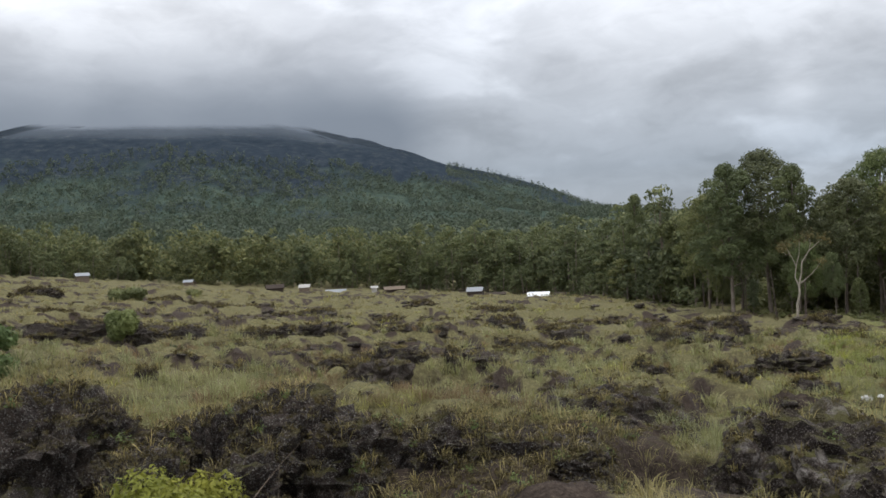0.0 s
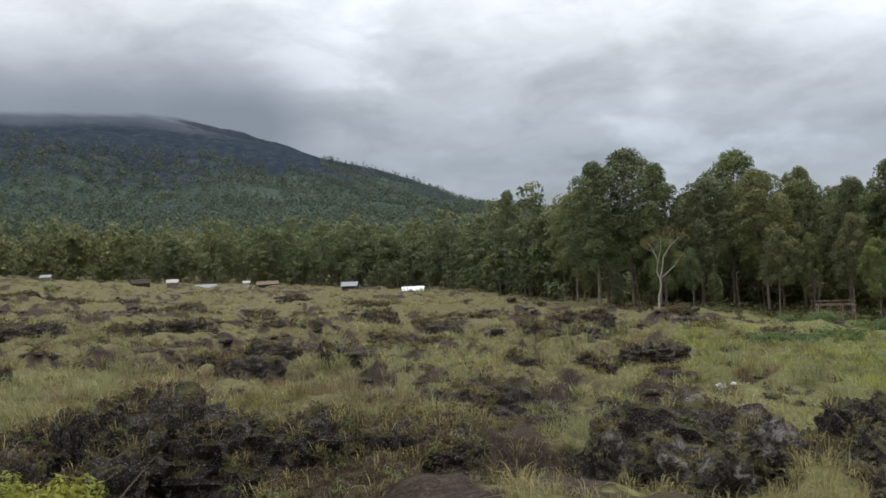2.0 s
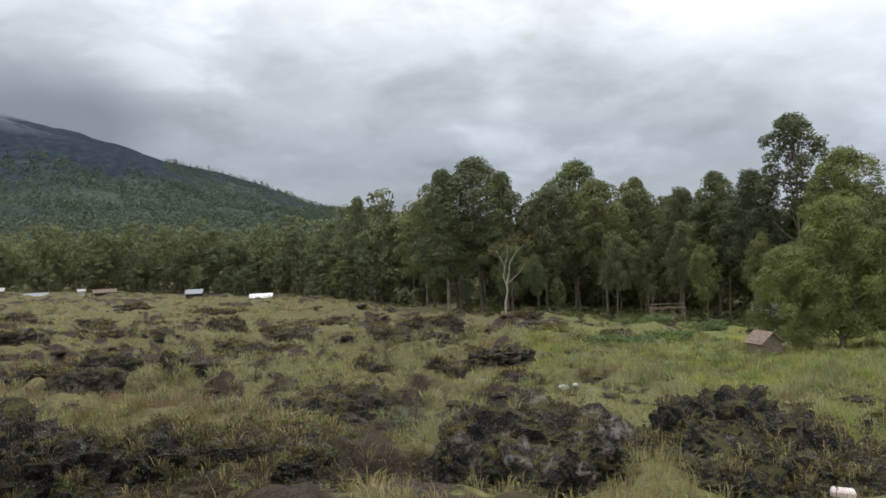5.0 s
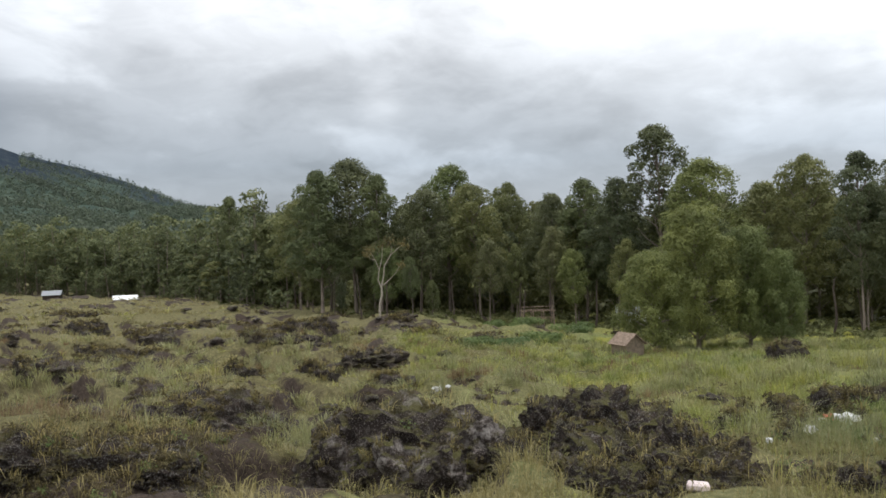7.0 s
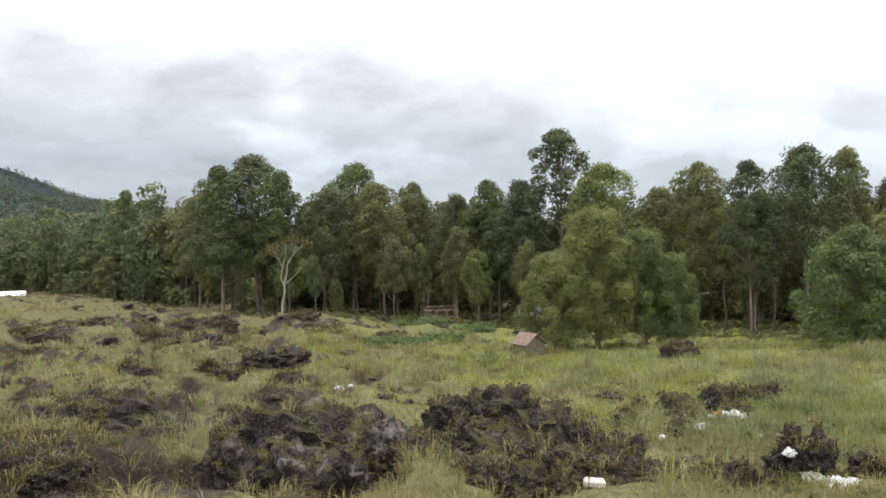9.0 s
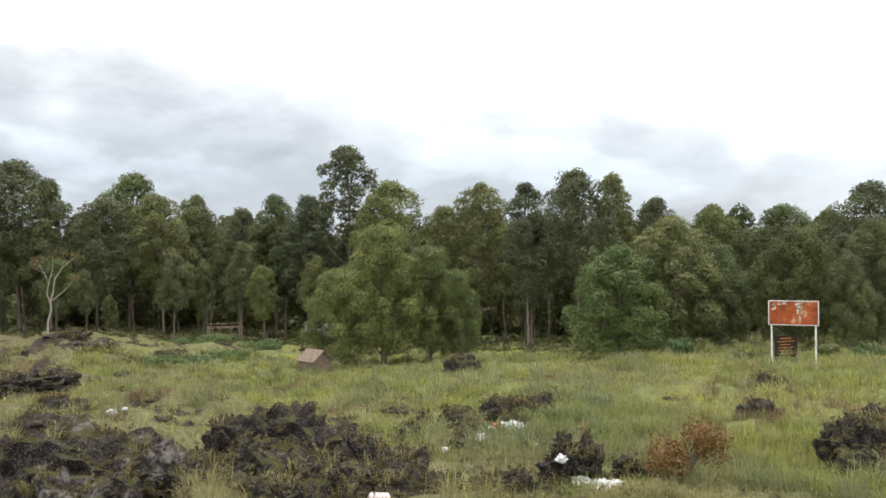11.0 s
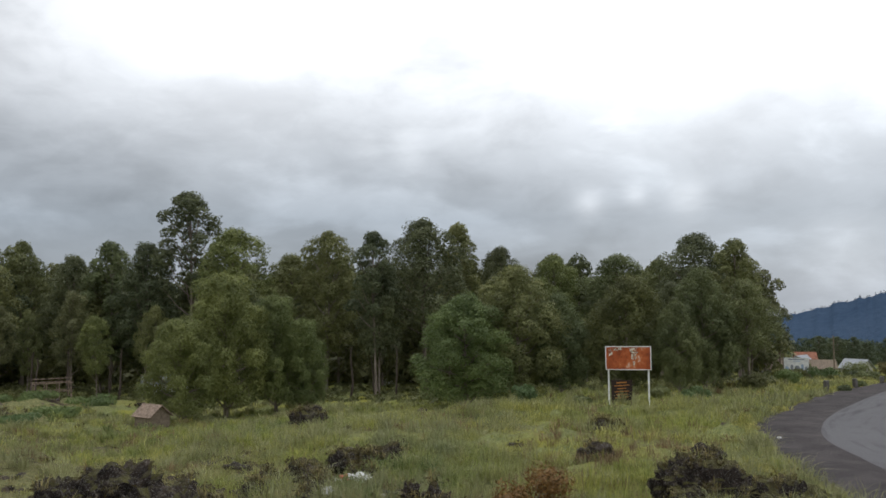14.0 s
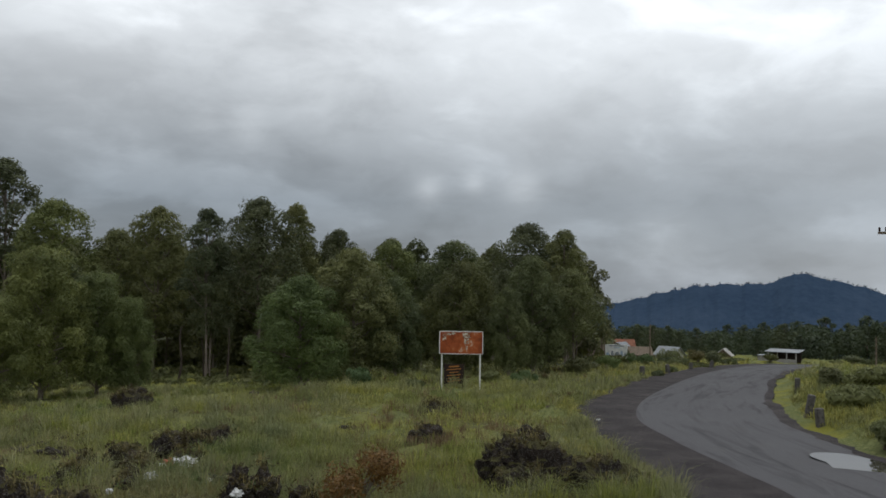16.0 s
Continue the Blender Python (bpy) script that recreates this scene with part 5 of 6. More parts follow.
shrub("shrub", 20.9, 140, 5.0, 2.4, 1620, 0.4, "leaf_olive", "olive bushes far across the field", 7)
shrub("shrub", 17.0, 170, 3.0, 1.8, 1080, 0.4, "leaf_olive", "olive bush far across the field", 8)
shrub("shrub", -60.7, 17.3, 1.5, 1.0, 2000, 0.042, "leaf_red", "reddish-brown bush in the grass", 9)
shrub("shrub", -59.3, 17.0, 1.2, 0.8, 1300, 0.042, "leaf_red", "reddish-brown bush in the grass", 10)
shrub("shrub", -91.0, 38, 2.2, 0.95, 3060, 0.11, "leaf_olive", "brownish bush on the road bank", 11)
shrub("shrub", -92.2, 44, 2.4, 1.1, 2340, 0.12, "leaf_olive", "olive bush on the road bank", 12)
shrub("shrub", -89.6, 47, 1.3, 1.0, 1260, 0.1, "leaf_dark", "dark bush on the road bank", 13)
shrub("shrub", -92.6, 30, 1.8, 1.0, 1980, 0.09, "leaf_olive", "olive bush on the road bank", 14)
for k, (b_, d, w, h, mat) in enumerate([(-74.6, 62, 2.2, 1.5, "leaf_dark"), (-76.6, 66, 2.0, 1.0, "leaf_bright"), (-79.7, 60, 0.8, 0.5, "leaf_dark"), (-80.6, 68, 0.9, 0.5, "leaf_olive"),
                                         (-83.0, 84, 1.6, 1.6, "leaf_dark"), (-82.2, 92, 2.4, 1.4, "leaf_dry"), (-80.4, 96, 3.0, 1.6, "leaf_olive"), (-78.6, 86, 2.6, 1.4, "leaf_bright"),
                                         (-68.9, 50, 1.2, 0.8, "leaf_olive"), (-71.2, 52, 1.6, 0.9, "leaf_bright"), (-64.0, 49, 1.4, 0.8, "leaf_olive"), (-60.5, 52, 1.8, 1.2, "leaf_bright")]):
    shrub("shrub", b_, d, w, h, 1300, 0.11, mat, "roadside bush in rough grass" if b_ < -72 else "bush at the edge of the wood", 20 + k)
for k in range(16):
    if -74.8 - 13.5 * (k + 0.5) / 16 < -82:
        continue
    shrub("shrub", -74.8 - 13.5 * (k + 0.5) / 16 + (k * 7 % 5 - 2) * 0.12, 78 + (k * 37) % 14, 2.0 + (k * 13 % 7) * 0.2, 0.5 + (k * 5 % 4) * 0.12, 700, 0.2, ("leaf_dark", "leaf_olive", "leaf_olive_darkened")[k % 3],
          "bush in the rough gardens before the village", 60 + k)
rng = np.random.default_rng(55)
for k in range(26):
    b_ = -75.5 - 18 * (k + rng.uniform(0, 1)) / 26
    d = rng.uniform(88, 150)
    if road_gap(*xy(b_, d))[0] > 5:
        shrub("shrub", b_, d, rng.uniform(1.4, 3.2), rng.uniform(0.6, 1.3), 900, 0.13, ("leaf_olive_darkened", "leaf_olive", "leaf_dark", "leaf_olive_darkened")[k % 4], "bush in the rough gardens before the village", 90 + k)
for k, (b_, d, w, h) in enumerate([(-29.5, 62, 3.2, 0.8), (-27.2, 58, 2.6, 0.7), (-31.6, 70, 3.6, 0.9), (-33.5, 78, 4.0, 1.2), (-30.2, 84, 4.0, 1.0), (-26.4, 66, 2.6, 0.8), (-28.4, 90, 3.4, 1.0)]):
    shrub("shrub", b_, d, w, h, 1500, 0.13, "leaf_bright", "low green ferny scrub in a dip of the field", 40 + k)


def pale_tree(b_, d):
    root = new("bare_tree")
    root.location = site(b_, d, -0.1)
    u = 0.041
    limb = lambda pts, r0, r1: [(np.array([(px_ - 290) * u, 0.15 * math.sin(i * 2.1), (540 - py_) * u]), r0 + (r1 - r0) * i / (len(pts) - 1)) for i, (px_, py_) in enumerate(pts)]
    paths = [limb([(290, 540), (290, 505), (297, 478), (296, 455)], 0.12, 0.09), limb([(296, 458), (303, 430), (305, 405), (322, 378), (345, 358), (356, 350)], 0.085, 0.02),
             limb([(296, 462), (288, 440), (292, 415), (283, 390), (268, 362)], 0.07, 0.02), limb([(300, 455), (318, 440), (334, 424), (346, 405)], 0.055, 0.015),
             limb([(292, 415), (300, 385), (302, 352)], 0.05, 0.02), limb([(283, 390), (270, 385), (262, 372)], 0.04, 0.015), limb([(322, 378), (326, 360), (322, 342)], 0.04, 0.015)]
    tv, tf = tubes(paths, 8)
    part("trunk", mesh_of("trunk", tv, tf, M["bark_pale"], True), root)
    rng = np.random.default_rng(3)
    tips = np.array([p_[-1][0] for p_ in paths[1:]])
    i = rng.integers(0, len(tips), 620)
    v = rng.normal(0, 1, (620, 3))
    v /= np.linalg.norm(v, axis=1)[:, None]
    V, Fq = leaf_sprays(rng, tips[i] + v * rng.uniform(0.1, 1.2, (620, 1)) * (1.0, 0.8, 0.7), v, 0.13)
    part("crown", mesh_of("crown", V, Fq, M["leaf_dry"]), root, "sparse brownish leaves")
    tagged(root, "half-bare tree with pale forked trunk before the wood", "tree")
    root.rotation_euler = (0, 0, radians(b_))


pale_tree(-20.9, 92)


def stalks(b_, d, pts, label):
    """A few long dry stems rising from the ground."""
    root = new("dry_stalks")
    root.location = site(b_, d)
    root.rotation_euler = (0, 0, radians(b_))
    for k, (x0, x1, h, sag) in enumerate(pts):
        path = []
        for i in range(8):
            t = i / 7
            path.append((np.array([x0 + (x1 - x0) * t, 0.05 * k, -0.1 + h * (t - sag * t * t)]), 0.008 * (1 - 0.7 * t)))
        tv, tf = tubes([path], 5)
        part("stem", mesh_of("stem", tv, tf, M["weathered_wood"], True), root)
    tagged(root, label, "dry grass")


stalks(14.6, 12.2, [(-0.5, 0.8, 1.9, 0.2), (-0.4, 0.5, 1.6, 0.25), (0.4, 0.5, 1.3, 0.1)], "long dry pale stems before the lava rocks")
stalks(8.5, 12.2, [(-0.7, -0.5, 1.25, 0.1), (-0.3, 1.25, 1.6, 0.4), (-0.35, 1.05, 1.4, 0.4), (0.0, 0.32, 1.4, 0.1), (0.15, -0.15, 1.2, 0.1)], "long dry pale stems before the lava rocks")

# ------------------------------------------------------------------ billboard and boards


def billboard(b_, d, turn):
    root = new("billboard")
    root.matrix_world = Matrix.Translation(site(b_, d, 0.22)) @ pose(0, 0, 0, 0, 0, turn) @ Matrix.Diagonal((0.94, 0.94, 0.94, 1))
    panel = part("panel", bm_mesh("panel", box((2.4, 0.04, 1.22), (0, 0, 2.42), bevel=0.01), M["rust"]), root, "rusted sheet metal panel with peeling paint")
    bm = bmesh.new()
    for s in (-1, 1):
        add_box(bm, (0.05, 0.07, 1.3), (s * 1.215, 0, 2.42))
        add_box(bm, (2.48, 0.07, 0.04), (0, 0, 2.42 + s * 0.63))
    part("frame", bm_mesh("frame", bm, M["white_paint"]), panel, "pale worn frame")
    for k, (x, z, w, h) in enumerate([(0.3, 2.82, 0.42, 0.3), (0.3, 2.5, 0.26, 0.3), (0.28, 2.14, 0.16, 0.22), (-0.6, 2.92, 0.7, 0.14), (-0.95, 2.7, 0.2, 0.3)]):
        part("paint_flake", bm_mesh("paint_flake", box((w, 0.006, h), (x, -0.024, z), (0, 7 * (k % 3 - 1), 0)), M["flaked_paint"]), panel)
    for s in (-1, 1):
        part("post", bm_mesh("post", box((0.085, 0.085, 3.7), (s * 1.08, 0.07, 1.05), bevel=0.01), M["white_paint"]), root, "white painted post")
    return tagged(root, "rusty orange billboard on two white posts in the grass", "billboard")


m = M["flaked_paint"] = bpy.data.materials.new("flaked_old_paint")
nt = tree_of(m)
p = position(nt)
n1 = noise_tex(nt, p, 9, 6, 0.7)
finish(nt, mixc(nt, n1, (0.5, 0.42, 0.3), (0.66, 0.6, 0.5)), 0.8, alpha=ramp(nt, noise_tex(nt, p, 6.5, 5, 0.7), [(0.44, 0.0), (0.58, 1.0)]))
billboard(-67.1, 46.5, -67)


def small_board(b_, d, turn):
    root = new("notice_board")
    root.matrix_world = Matrix.Translation(site(b_, d)) @ pose(0, 0, 0, 0, 0, turn)
    board = part("board", bm_mesh("board", box((1.08, 0.04, 1.05), (0, 0, 0.72), bevel=0.01), M["dark_board"]), root)
    for k in range(6):
        w = (0.55, 0.8, 0.5, 0.74, 0.62, 0.7)[k]
        part("writing_bar", bm_mesh("writing_bar", box((w, 0.01, 0.06 if k == 0 else 0.04), (0, -0.024, 1.12 - 0.155 * k), (0, -5, 0)), M["orange_paint"]), board)
    for s in (-1, 1):
        part("post", bm_mesh("post", box((0.05, 0.05, 1.5), (s * 0.5, 0.04, 0.55), (0, s * 3, 0)), M["dark_wood"]), root)
    tagged(root, "dark board with faded orange writing under the billboard", "sign")


small_board(-66.65, 47.4, -66)


def picture_board(b_, d, turn):
    root = new("advertising_board")
    root.matrix_world = Matrix.Translation(site(b_, d, -0.3)) @ pose(0, 0, 0, 0, 0, turn) @ Matrix.Diagonal((0.86, 0.86, 0.86, 1))
    panel = part("panel", bm_mesh("panel", box((2.5, 0.06, 1.55), (0, 0, 1.75), bevel=0.01), M["white_paint"]), root, "white panel with blue-grey pictures")
    part("writing_bar", bm_mesh("writing_bar", box((1.7, 0.01, 0.13), (0, -0.037, 2.38)), M["board_grey"]), panel)
    part("writing_bar", bm_mesh("writing_bar", box((0.7, 0.01, 0.08), (0.05, -0.037, 2.18)), M["board_blue"]), panel)
    for k, (x, w, h, mt) in enumerate([(-0.95, 0.4, 0.5, "board_blue"), (-0.45, 0.3, 0.7, "board_grey"), (0.1, 0.55, 0.6, "board_grey"), (0.6, 0.3, 0.75, "board_blue"), (1.0, 0.35, 0.5, "board_grey")]):
        bm = bmesh.new()
        bmesh.ops.create_cone(bm, cap_ends=True, segments=16, radius1=0.5, radius2=0.5, depth=0.01, matrix=pose(x, -0.037 - 0.002 * k, 1.12 + h / 2, 90, 0, 0) @ Matrix.Diagonal((w, h, 1, 1)))
        part("picture_shape", bm_mesh("picture_shape", bm, M[mt]), panel)
    for s in (-1, 1):
        part("post", bm_mesh("post", box((0.09, 0.09, 3.3 if s < 0 else 2.2), (s * 1.32, 0.05, 1.3 if s < 0 else 0.8)), M["weathered_wood"]), root)
    tagged(root, "white advertising board with blue-grey pictures by the road", "billboard")


picture_board(-77.1, 88, -80)

# ------------------------------------------------------------------ houses


def wavy_sheet(w, run, m_):
    """A corrugated sheet with thickness, w wide and run long."""
    bm = bmesh.new()
    n = max(8, int(w / 0.12))
    rows = []
    for y, dz in ((-run / 2, 0.03), (run / 2, 0.03), (run / 2, -0.03), (-run / 2, -0.03)):
        rows.append([bm.verts.new(m_ @ Vector((-w / 2 + w * i / n, y, dz + 0.02 * (i % 2)))) for i in range(n + 1)])
    for k in range(4):
        a_, b_ = rows[k], rows[(k + 1) % 4]
        for i in range(n):
            bm.faces.new((a_[i], b_[i], b_[i + 1], a_[i + 1]))
    for i in (0, n):
        bm.faces.new([r_[i] for r_ in rows])
    return bm


def house(b_, d, w, depth, wall, rise, turn, wall_mat, roof_mat, label, name="house", over=0.25, lift=0.0, openings=True):
    """A gabled house: walls with gable ends, two roof slabs, door and window."""
    root = new(name)
    root.matrix_world = Matrix.Translation(site(b_, d, lift)) @ pose(0, 0, 0, 0, 0, b_ + turn)
    bm = bmesh.new()
    vs = [bm.verts.new(c) for c in [(-w / 2, -depth / 2, -0.5), (w / 2, -depth / 2, -0.5), (w / 2, depth / 2, -0.5), (-w / 2, depth / 2, -0.5), (-w / 2, -depth / 2, wall), (w / 2, -depth / 2, wall),
                                    (w / 2, depth / 2, wall), (-w / 2, depth / 2, wall), (-w / 2, 0, wall + rise), (w / 2, 0, wall + rise)]]
    for f_ in ((0, 1, 5, 4), (2, 3, 7, 6), (1, 2, 6, 9, 5), (3, 0, 4, 8, 7), (4, 5, 9, 8), (6, 7, 8, 9), (3, 2, 1, 0)):
        bm.faces.new([vs[i] for i in f_])
    walls = part("wall", bm_mesh("wall", bm, M[wall_mat]), root)
    slope = math.atan2(rise, depth / 2)
    run = math.hypot(rise, depth / 2) + over
    for s in (-1, 1):
        y = s * (depth / 2 + over * math.cos(slope)) / 2
        z = wall + rise - (run / 2) * math.sin(slope) + 0.05
        part("roof", bm_mesh("roof", wavy_sheet(w + 2 * over, run, pose(0, y, z, -s * math.degrees(slope), 0, 0)), M[roof_mat]), root)
    if openings:
        part("door", bm_mesh("door", box((0.8, 0.06, min(1.9, wall - 0.1)), (-w * 0.22, -depth / 2 - 0.01, min(1.9, wall - 0.1) / 2)), M["dark_wood"]), root)
        part("window", bm_mesh("window", box((0.9, 0.06, 0.7), (w * 0.2, -depth / 2 - 0.01, wall * 0.6)), M["dark_board"]), root)
    return tagged(root, label, "house")


house(-36.9, 60, 1.6, 1.5, 0.75, 0.62, -54, "weathered_wood", "thatch", "small thatched field hut sunk in the grass", "hut", 0.2, 0.15, False)
for args in [
        (23.5, 215, 3.0, 2.5, 1.5, 0.7, 10, "weathered_wood", "grey_zinc", "small hut with pale tin roof by the far trees"),
        (17.3, 232, 2.4, 2.0, 1.3, 0.6, -20, "weathered_wood", "grey_zinc", "tiny hut with white roof by the far trees"),
        (12.0, 226, 4.6, 3.0, 1.2, 1.0, 5, "dark_wood", "dark_wood", "low dark wooden hut at the field's far edge"),
        (10.1, 230, 2.8, 2.2, 1.3, 0.8, -10, "weathered_wood", "plaster", "small hut with white roof at the field's far edge"),
        (8.1, 226, 5.4, 2.6, 1.0, 0.8, 0, "dark_wood", "grey_zinc", "long low hut with pale roof at the field's far edge"),
        (5.6, 224, 1.6, 1.6, 0.9, 0.5, 0, "plaster", "plaster", "tiny white shed at the field's far edge"),
        (4.3, 226, 5.6, 2.6, 1.0, 0.8, 4, "dark_wood", "weathered_wood", "long low brown hut at the field's far edge"),
        (-1.0, 193, 3.6, 2.8, 1.2, 0.9, -12, "dark_wood", "grey_zinc", "low hut with grey tin roof at the field's edge"),
        (-2.3, 194, 4.6, 2.4, 0.9, 0.5, 6, "dark_wood", "dark_wood", "dark lean-to beside the grey-roofed hut"),
        (-5.1, 186, 4.8, 3.4, 0.7, 1.3, -8, "dark_wood", "bright_roof", "hut with bright white sheet roof at the field's edge"),
        (-6.5, 188, 2.4, 2.4, 1.6, 0.5, 0, "dark_wood", "dark_wood", "dark shed beside the white-roofed hut")]:
    house(*args[:2], args[2] * 0.9, args[3] * 0.9, args[4] * 0.8, args[5] * 0.85, *args[6:], lift=-0.1, openings=False)


def lift_to(b_, d, el):
    """How far above the ground a foot seen at that elevation stands."""
    return EYE + d * math.tan(radians(el)) - site(b_, d).z


for args in [
        (-75.3, 96, 4.6, 3.0, 1.15, 0.9, 8, "plaster", "weathered_wood", "white-walled house with brown roof in the village", -5.1),
        (-78.5, 118, 2.8, 2.6, 0.8, 0.9, 10, "grey_zinc", "weathered_wood", "grey house with worn roof in the village", -4.75),
        (-77.4, 122, 2.2, 2.2, 1.2, 1.0, 60, "plaster", "grey_zinc", "house with pale gable in the village", -4.7),
        (-80.4, 122, 2.8, 2.6, 0.7, 1.0, -32, "plaster", "grey_zinc", "low white house with grey roofs in the village", -4.65),
        (-77.6, 165, 3.2, 2.6, 2.6, 1.1, 12, "plaster", "red_tile", "taller house with orange tiled roof in the village", -4.75),
        (-83.7, 150, 2.2, 2.4, 1.2, 1.0, 80, "thatch", "plaster", "house with pale gable among village trees", -4.7)]:
    house(*args[:2], *args[2:10], lift=lift_to(args[0], args[1], args[10]))


for args in ((-37.3, 103, 3.4, 2.4, 1.2, 0.7, 4, "white_paint", "grey_zinc"), (-38.9, 104, 1.6, 1.6, 1.0, 0.5, 0, "white_paint", "grey_zinc"),
             (-51.7, 106, 1.5, 1.5, 0.8, 0.4, 5, "white_paint", "grey_zinc"), (-53.2, 108, 1.2, 1.2, 0.8, 0.4, 0, "white_paint", "grey_zinc")):
    house(*args, "low white-walled shed glimpsed between the trees", "shed", openings=False)


def pavilion(b_, d, w, depth, h):
    """An open-fronted shelter: tin roof on posts, white low wall, side annexe."""
    root = new("roadside_shelter")
    root.matrix_world = Matrix.Translation(site(b_, d, lift_to(b_, d, -4.6))) @ pose(0, 0, 0, 0, 0, b_ - 12)
    part("back_wall", bm_mesh("back_wall", box((w, 0.15, h), (0, depth / 2, h / 2)), M["dark_wood"]), root)
    part("low_wall", bm_mesh("low_wall", box((w * 0.98, 0.14, h * 0.42), (0, -depth / 2, h * 0.21)), M["plaster"]), root)
    for x in (-0.48, -0.16, 0.16, 0.48):
        part("post", bm_mesh("post", box((0.13, 0.13, h), (x * w, -depth / 2 - 0.16, h / 2)), M["plaster"]), root)
    part("roof", bm_mesh("roof", wavy_sheet(w + 0.8, depth + 0.9, pose(0, -0.1, h + 0.1, 3, 0, 0)), M["grey_zinc"]), root)
    part("annexe", bm_mesh("annexe", box((w * 0.42, depth * 0.6, h * 0.55), (-w * 0.7, 0.1, h * 0.275)), M["plaster"]), root)
    part("annexe_roof", bm_mesh("annexe_roof", box((w * 0.46, depth * 0.7, 0.1), (-w * 0.7, 0.05, h * 0.6)), M["grey_zinc"]), root)
    return tagged(root, "open white shelter with grey tin roof where the road ends", "shelter")


pavilion(-87.2, 128, 3.7, 2.8, 1.6)


def bamboo_frame(b_, d):
    root = new("bamboo_frame")
    root.location = site(b_, d, 0.15)
    root.rotation_euler = (0, 0, radians(b_ + 8))
    for x in (-1.6, -0.55, 0.55, 1.6):
        for y in (-0.8, 0.8):
            part("post", bm_mesh("post", box((0.08, 0.08, 1.5), (x, y, 0.7)), M["thatch"]), root)
        part("rafter", bm_mesh("rafter", box((0.07, 2.0, 0.07), (x, 0, 1.46)), M["thatch"]), root)
    for y in (-0.8, 0.0, 0.8):
        part("beam", bm_mesh("beam", box((3.6, 0.07, 0.07), (0, y, 1.54 if y else 1.9)), M["thatch"]), root)
        if y:
            part("rail", bm_mesh("rail", box((3.4, 0.05, 0.06), (0, y - 0.06, 0.75)), M["thatch"]), root)
    tagged(root, "open frame of reddish poles at the wood's edge", "shelter")


bamboo_frame(-31.2, 92)

# ------------------------------------------------------------------ roadside
for k, (b_, d, h, tilt) in enumerate([(-87.9, 47, 0.85, 2), (-88.5, 37, 1.0, 9), (-89.2, 34.4, 0.75, -4), (-78.7, 58, 0.9, 2), (-80.3, 64, 0.8, -3), (-82.9, 78, 0.8, 12), (-81.7, 72, 0.7, 4)]):
    ob = new("bollard", bm_mesh("bollard", box((0.26, 0.26, h), (0, 0, h / 2 - 0.1), bevel=0.03), M["concrete"]))
    ob.matrix_world = Matrix.Translation(site(b_, d)) @ pose(0, 0, 0, tilt * 0.4, tilt, b_ + 12 * k)
    tagged(ob, "weathered leaning concrete bollard in roadside grass", "bollard", "bollards along the road")


def pole(b_, d, h, arm):
    root = new("utility_pole")
    root.location = site(b_, d)
    bm = bmesh.new()
    bmesh.ops.create_cone(bm, cap_ends=True, segments=10, radius1=0.1, radius2=0.07, depth=h, matrix=pose(0, 0, h / 2 - 0.2))
    part("pole", bm_mesh("pole", bm, M["weathered_wood"]), root)
    if arm:
        part("crossarm", bm_mesh("crossarm", box((1.3, 0.08, 0.08), (0, 0, h - 0.35), (0, 0, b_)), M["weathered_wood"]), root)
        for s in (-0.6, -0.42, 0.42, 0.6):
            c_, s_ = math.cos(radians(b_)), math.sin(radians(b_))
            part("insulator", bm_mesh("insulator", box((0.06, 0.06, 0.14), (s * c_, s * s_, h - 0.24), bevel=0.02), M["dark_board"]), root)
    tagged(root, "thin weathered utility pole by the village road", "pole", "utility poles")


for b_, d, h, arm in ((-76.2, 92, 4.0, False), (-79.2, 110, 4.6, False), (-92.2, 110, 3.6, False), (-93.55, 30, 6.75, True)):
    pole(b_, d, h, arm)

# puddle at the road's edge
rng = np.random.default_rng(2)
ends = np.array(xy(-88.4, 28.3)), np.array(xy(-96.5, 24.0))
c = (ends[0] + ends[1]) / 2
bm = bmesh.new()
u_ = (ends[1] - ends[0]) / np.linalg.norm(ends[1] - ends[0])
w_ = np.array([-u_[1], u_[0]])
zz = float(road_gap(*c)[1]) - 0.008
ring = []
for k in range(40):
    t = 2 * math.pi * k / 40
    r = 0.8 + 0.45 * float(vnoise(np.array(math.cos(t) * 2 + 5), np.array(math.sin(t) * 2 + 5), 4))
    q = c + u_ * math.cos(t) * 2.6 * r + w_ * math.sin(t) * 0.95 * r
    ring.append(bm.verts.new((q[0], q[1], zz)))
bm.faces.new(ring)
tagged(new("puddle", bm_mesh("puddle", bm, M["water"])), "shallow muddy puddle at the road's edge", "puddle", kind="structure")

# ------------------------------------------------------------------ litter


def lie(b_, el):
    """Where a line of sight of that bearing and slope meets rock or soil, past any grass."""
    way = Vector((*[float(c) for c in xy(b_, 1.0)], math.tan(radians(el)))).normalized()
    eye_ = Vector((0, 0, EYE))
    for _ in range(200):
        hit, place, _n, _i, thing, _m = scene.ray_cast(dg, eye_, way)
        if not hit or thing.name.split(".")[0] in ("ground", "lava_outcrop", "lava_rubble"):
            return place if hit else site(b_, 20)
        eye_ = place + way * 0.02


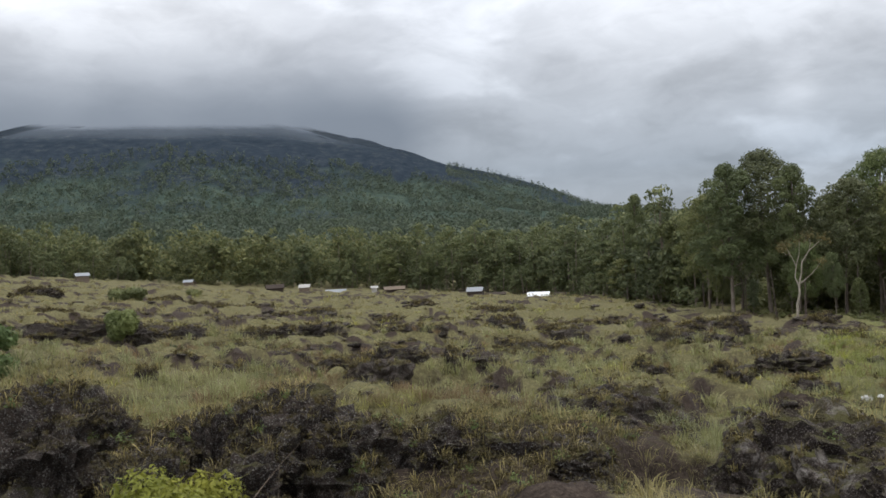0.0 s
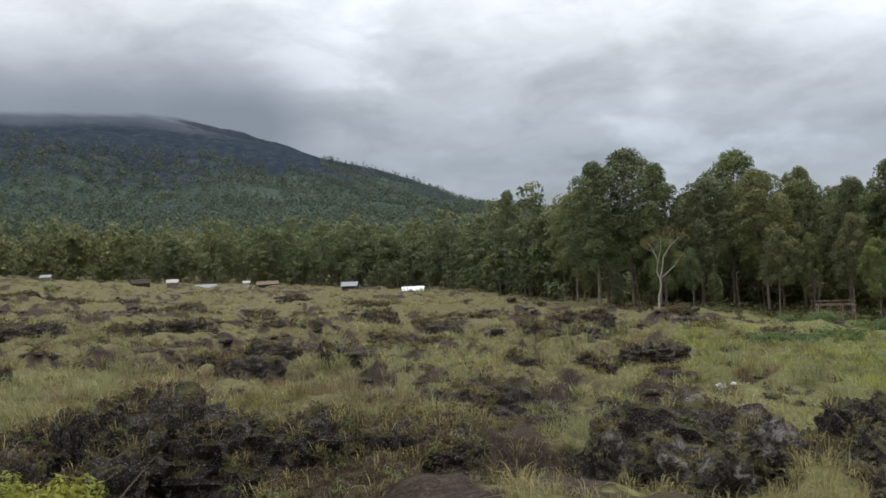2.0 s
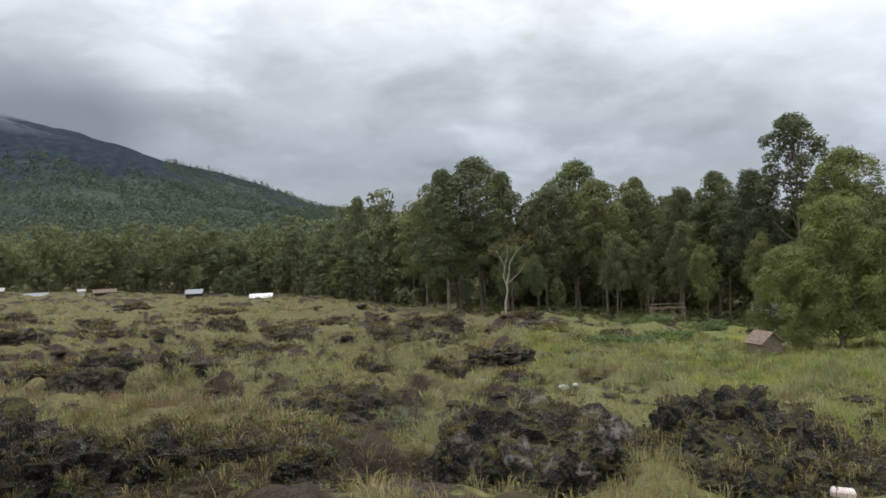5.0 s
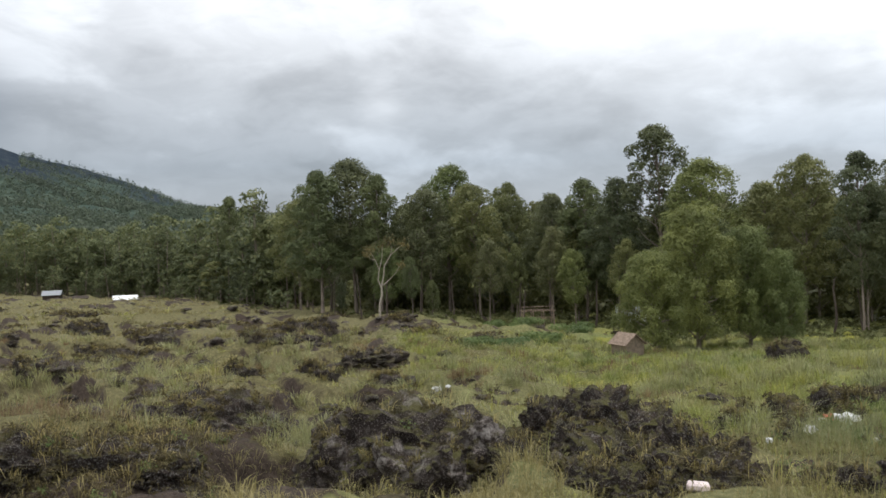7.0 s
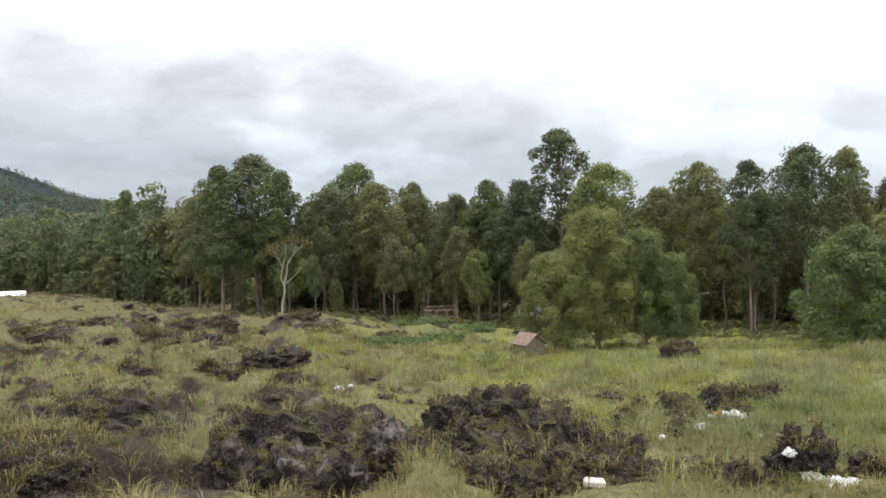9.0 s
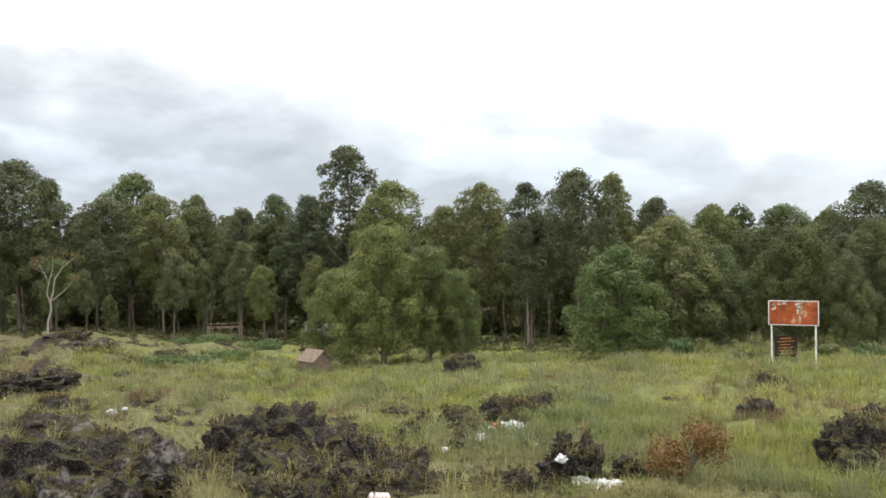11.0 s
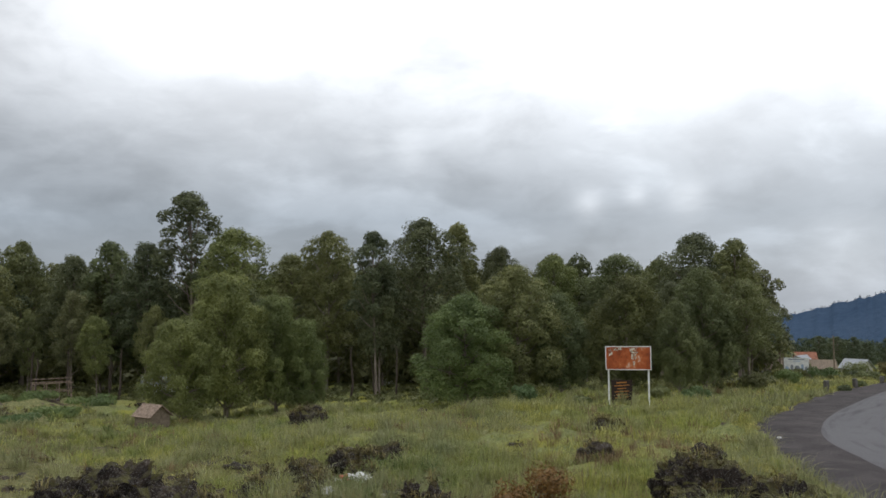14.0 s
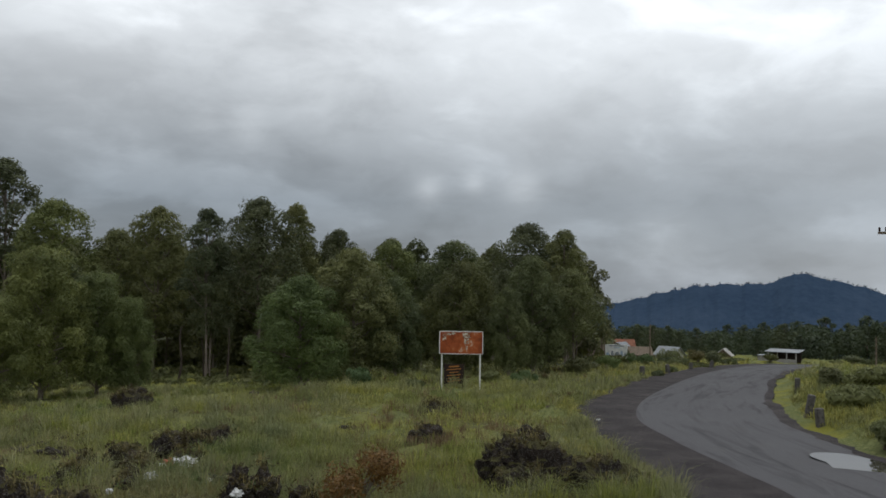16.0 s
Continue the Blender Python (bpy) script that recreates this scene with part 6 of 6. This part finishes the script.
def litter(b_, el, size, mat, label, seed, flat_=0.5, name="plastic_bag"):
    bm = bmesh.new()
    bmesh.ops.create_icosphere(bm, subdivisions=3, radius=1.0)
    off = Vector((seed * 2.3, seed * 0.7, 0))
    for v in bm.verts:
        k = 0.35 + 0.8 * noise.turbulence(v.co * 2.6 + off, 4, True)
        v.co = Vector((v.co.x * size * k, v.co.y * size * 0.8 * k, v.co.z * size * flat_ * k))
    ob = new(name, bm_mesh(name, bm, M[mat]))
    ob.location = lie(b_, el) + Vector((0, 0, size * flat_ * 0.35 + 0.17))
    ob.rotation_euler = (0, 0, radians(b_))
    return tagged(ob, label, "litter", "litter on the lava")


bm = box((0.36, 0.2, 0.13), bevel=0.03)
ob = new("foam_box", bm_mesh("foam_box", bm, M["plastic_pink"]))
ob.location = lie(-41.0, -15.9) + Vector((0, 0, 0.06))
ob.rotation_euler = (0.06, 0.05, -0.75)
tagged(ob, "pale pinkish foam box lying on black lava", "litter")
BAG, SCRAP = "crumpled white plastic bag on the moss", "scrap of white plastic on the lava"
HEAP, TUFT = "heap of torn white plastic bags in the grass", "scrap of white plastic in the grass"
for k, (b_, el, s_, mat, lab, fl) in enumerate([
        (-49.8, -11.8, 0.36, "plastic_white", BAG, 0.4), (-49.2, -11.7, 0.2, "plastic_white", BAG, 0.45), (-48.8, -11.8, 0.2, "plastic_red", "faded red plastic wrapper on the moss", 0.6),
        (-48.4, -11.9, 0.16, "plastic_white", BAG, 0.4), (-47.65, -12.6, 0.2, "plastic_white", "torn white plastic bag on the lava", 0.7), (-55.5, -15.6, 0.36, "plastic_white", HEAP, 0.45),
        (-54.2, -15.4, 0.28, "plastic_white", HEAP, 0.5), (-56.4, -15.3, 0.16, "plastic_white", HEAP, 0.5), (-52.9, -14.0, 0.13, "plastic_white", SCRAP, 0.8), (-45.3, -13.3, 0.1, "plastic_white", SCRAP, 0.8),
        (-54.7, -14.6, 0.09, "plastic_white", SCRAP, 0.8), (-24.5, -10.0, 0.24, "plastic_white", TUFT, 0.6), (-25.2, -9.8, 0.12, "plastic_white", TUFT, 0.6), (-51.2, -12.9, 0.08, "plastic_white", SCRAP, 0.8),
        (-76.0, -8.9, 0.1, "plastic_white", "scrap of paper on the road's edge", 0.4)]):
    litter(b_, el, s_, mat, lab, k + 1, fl)
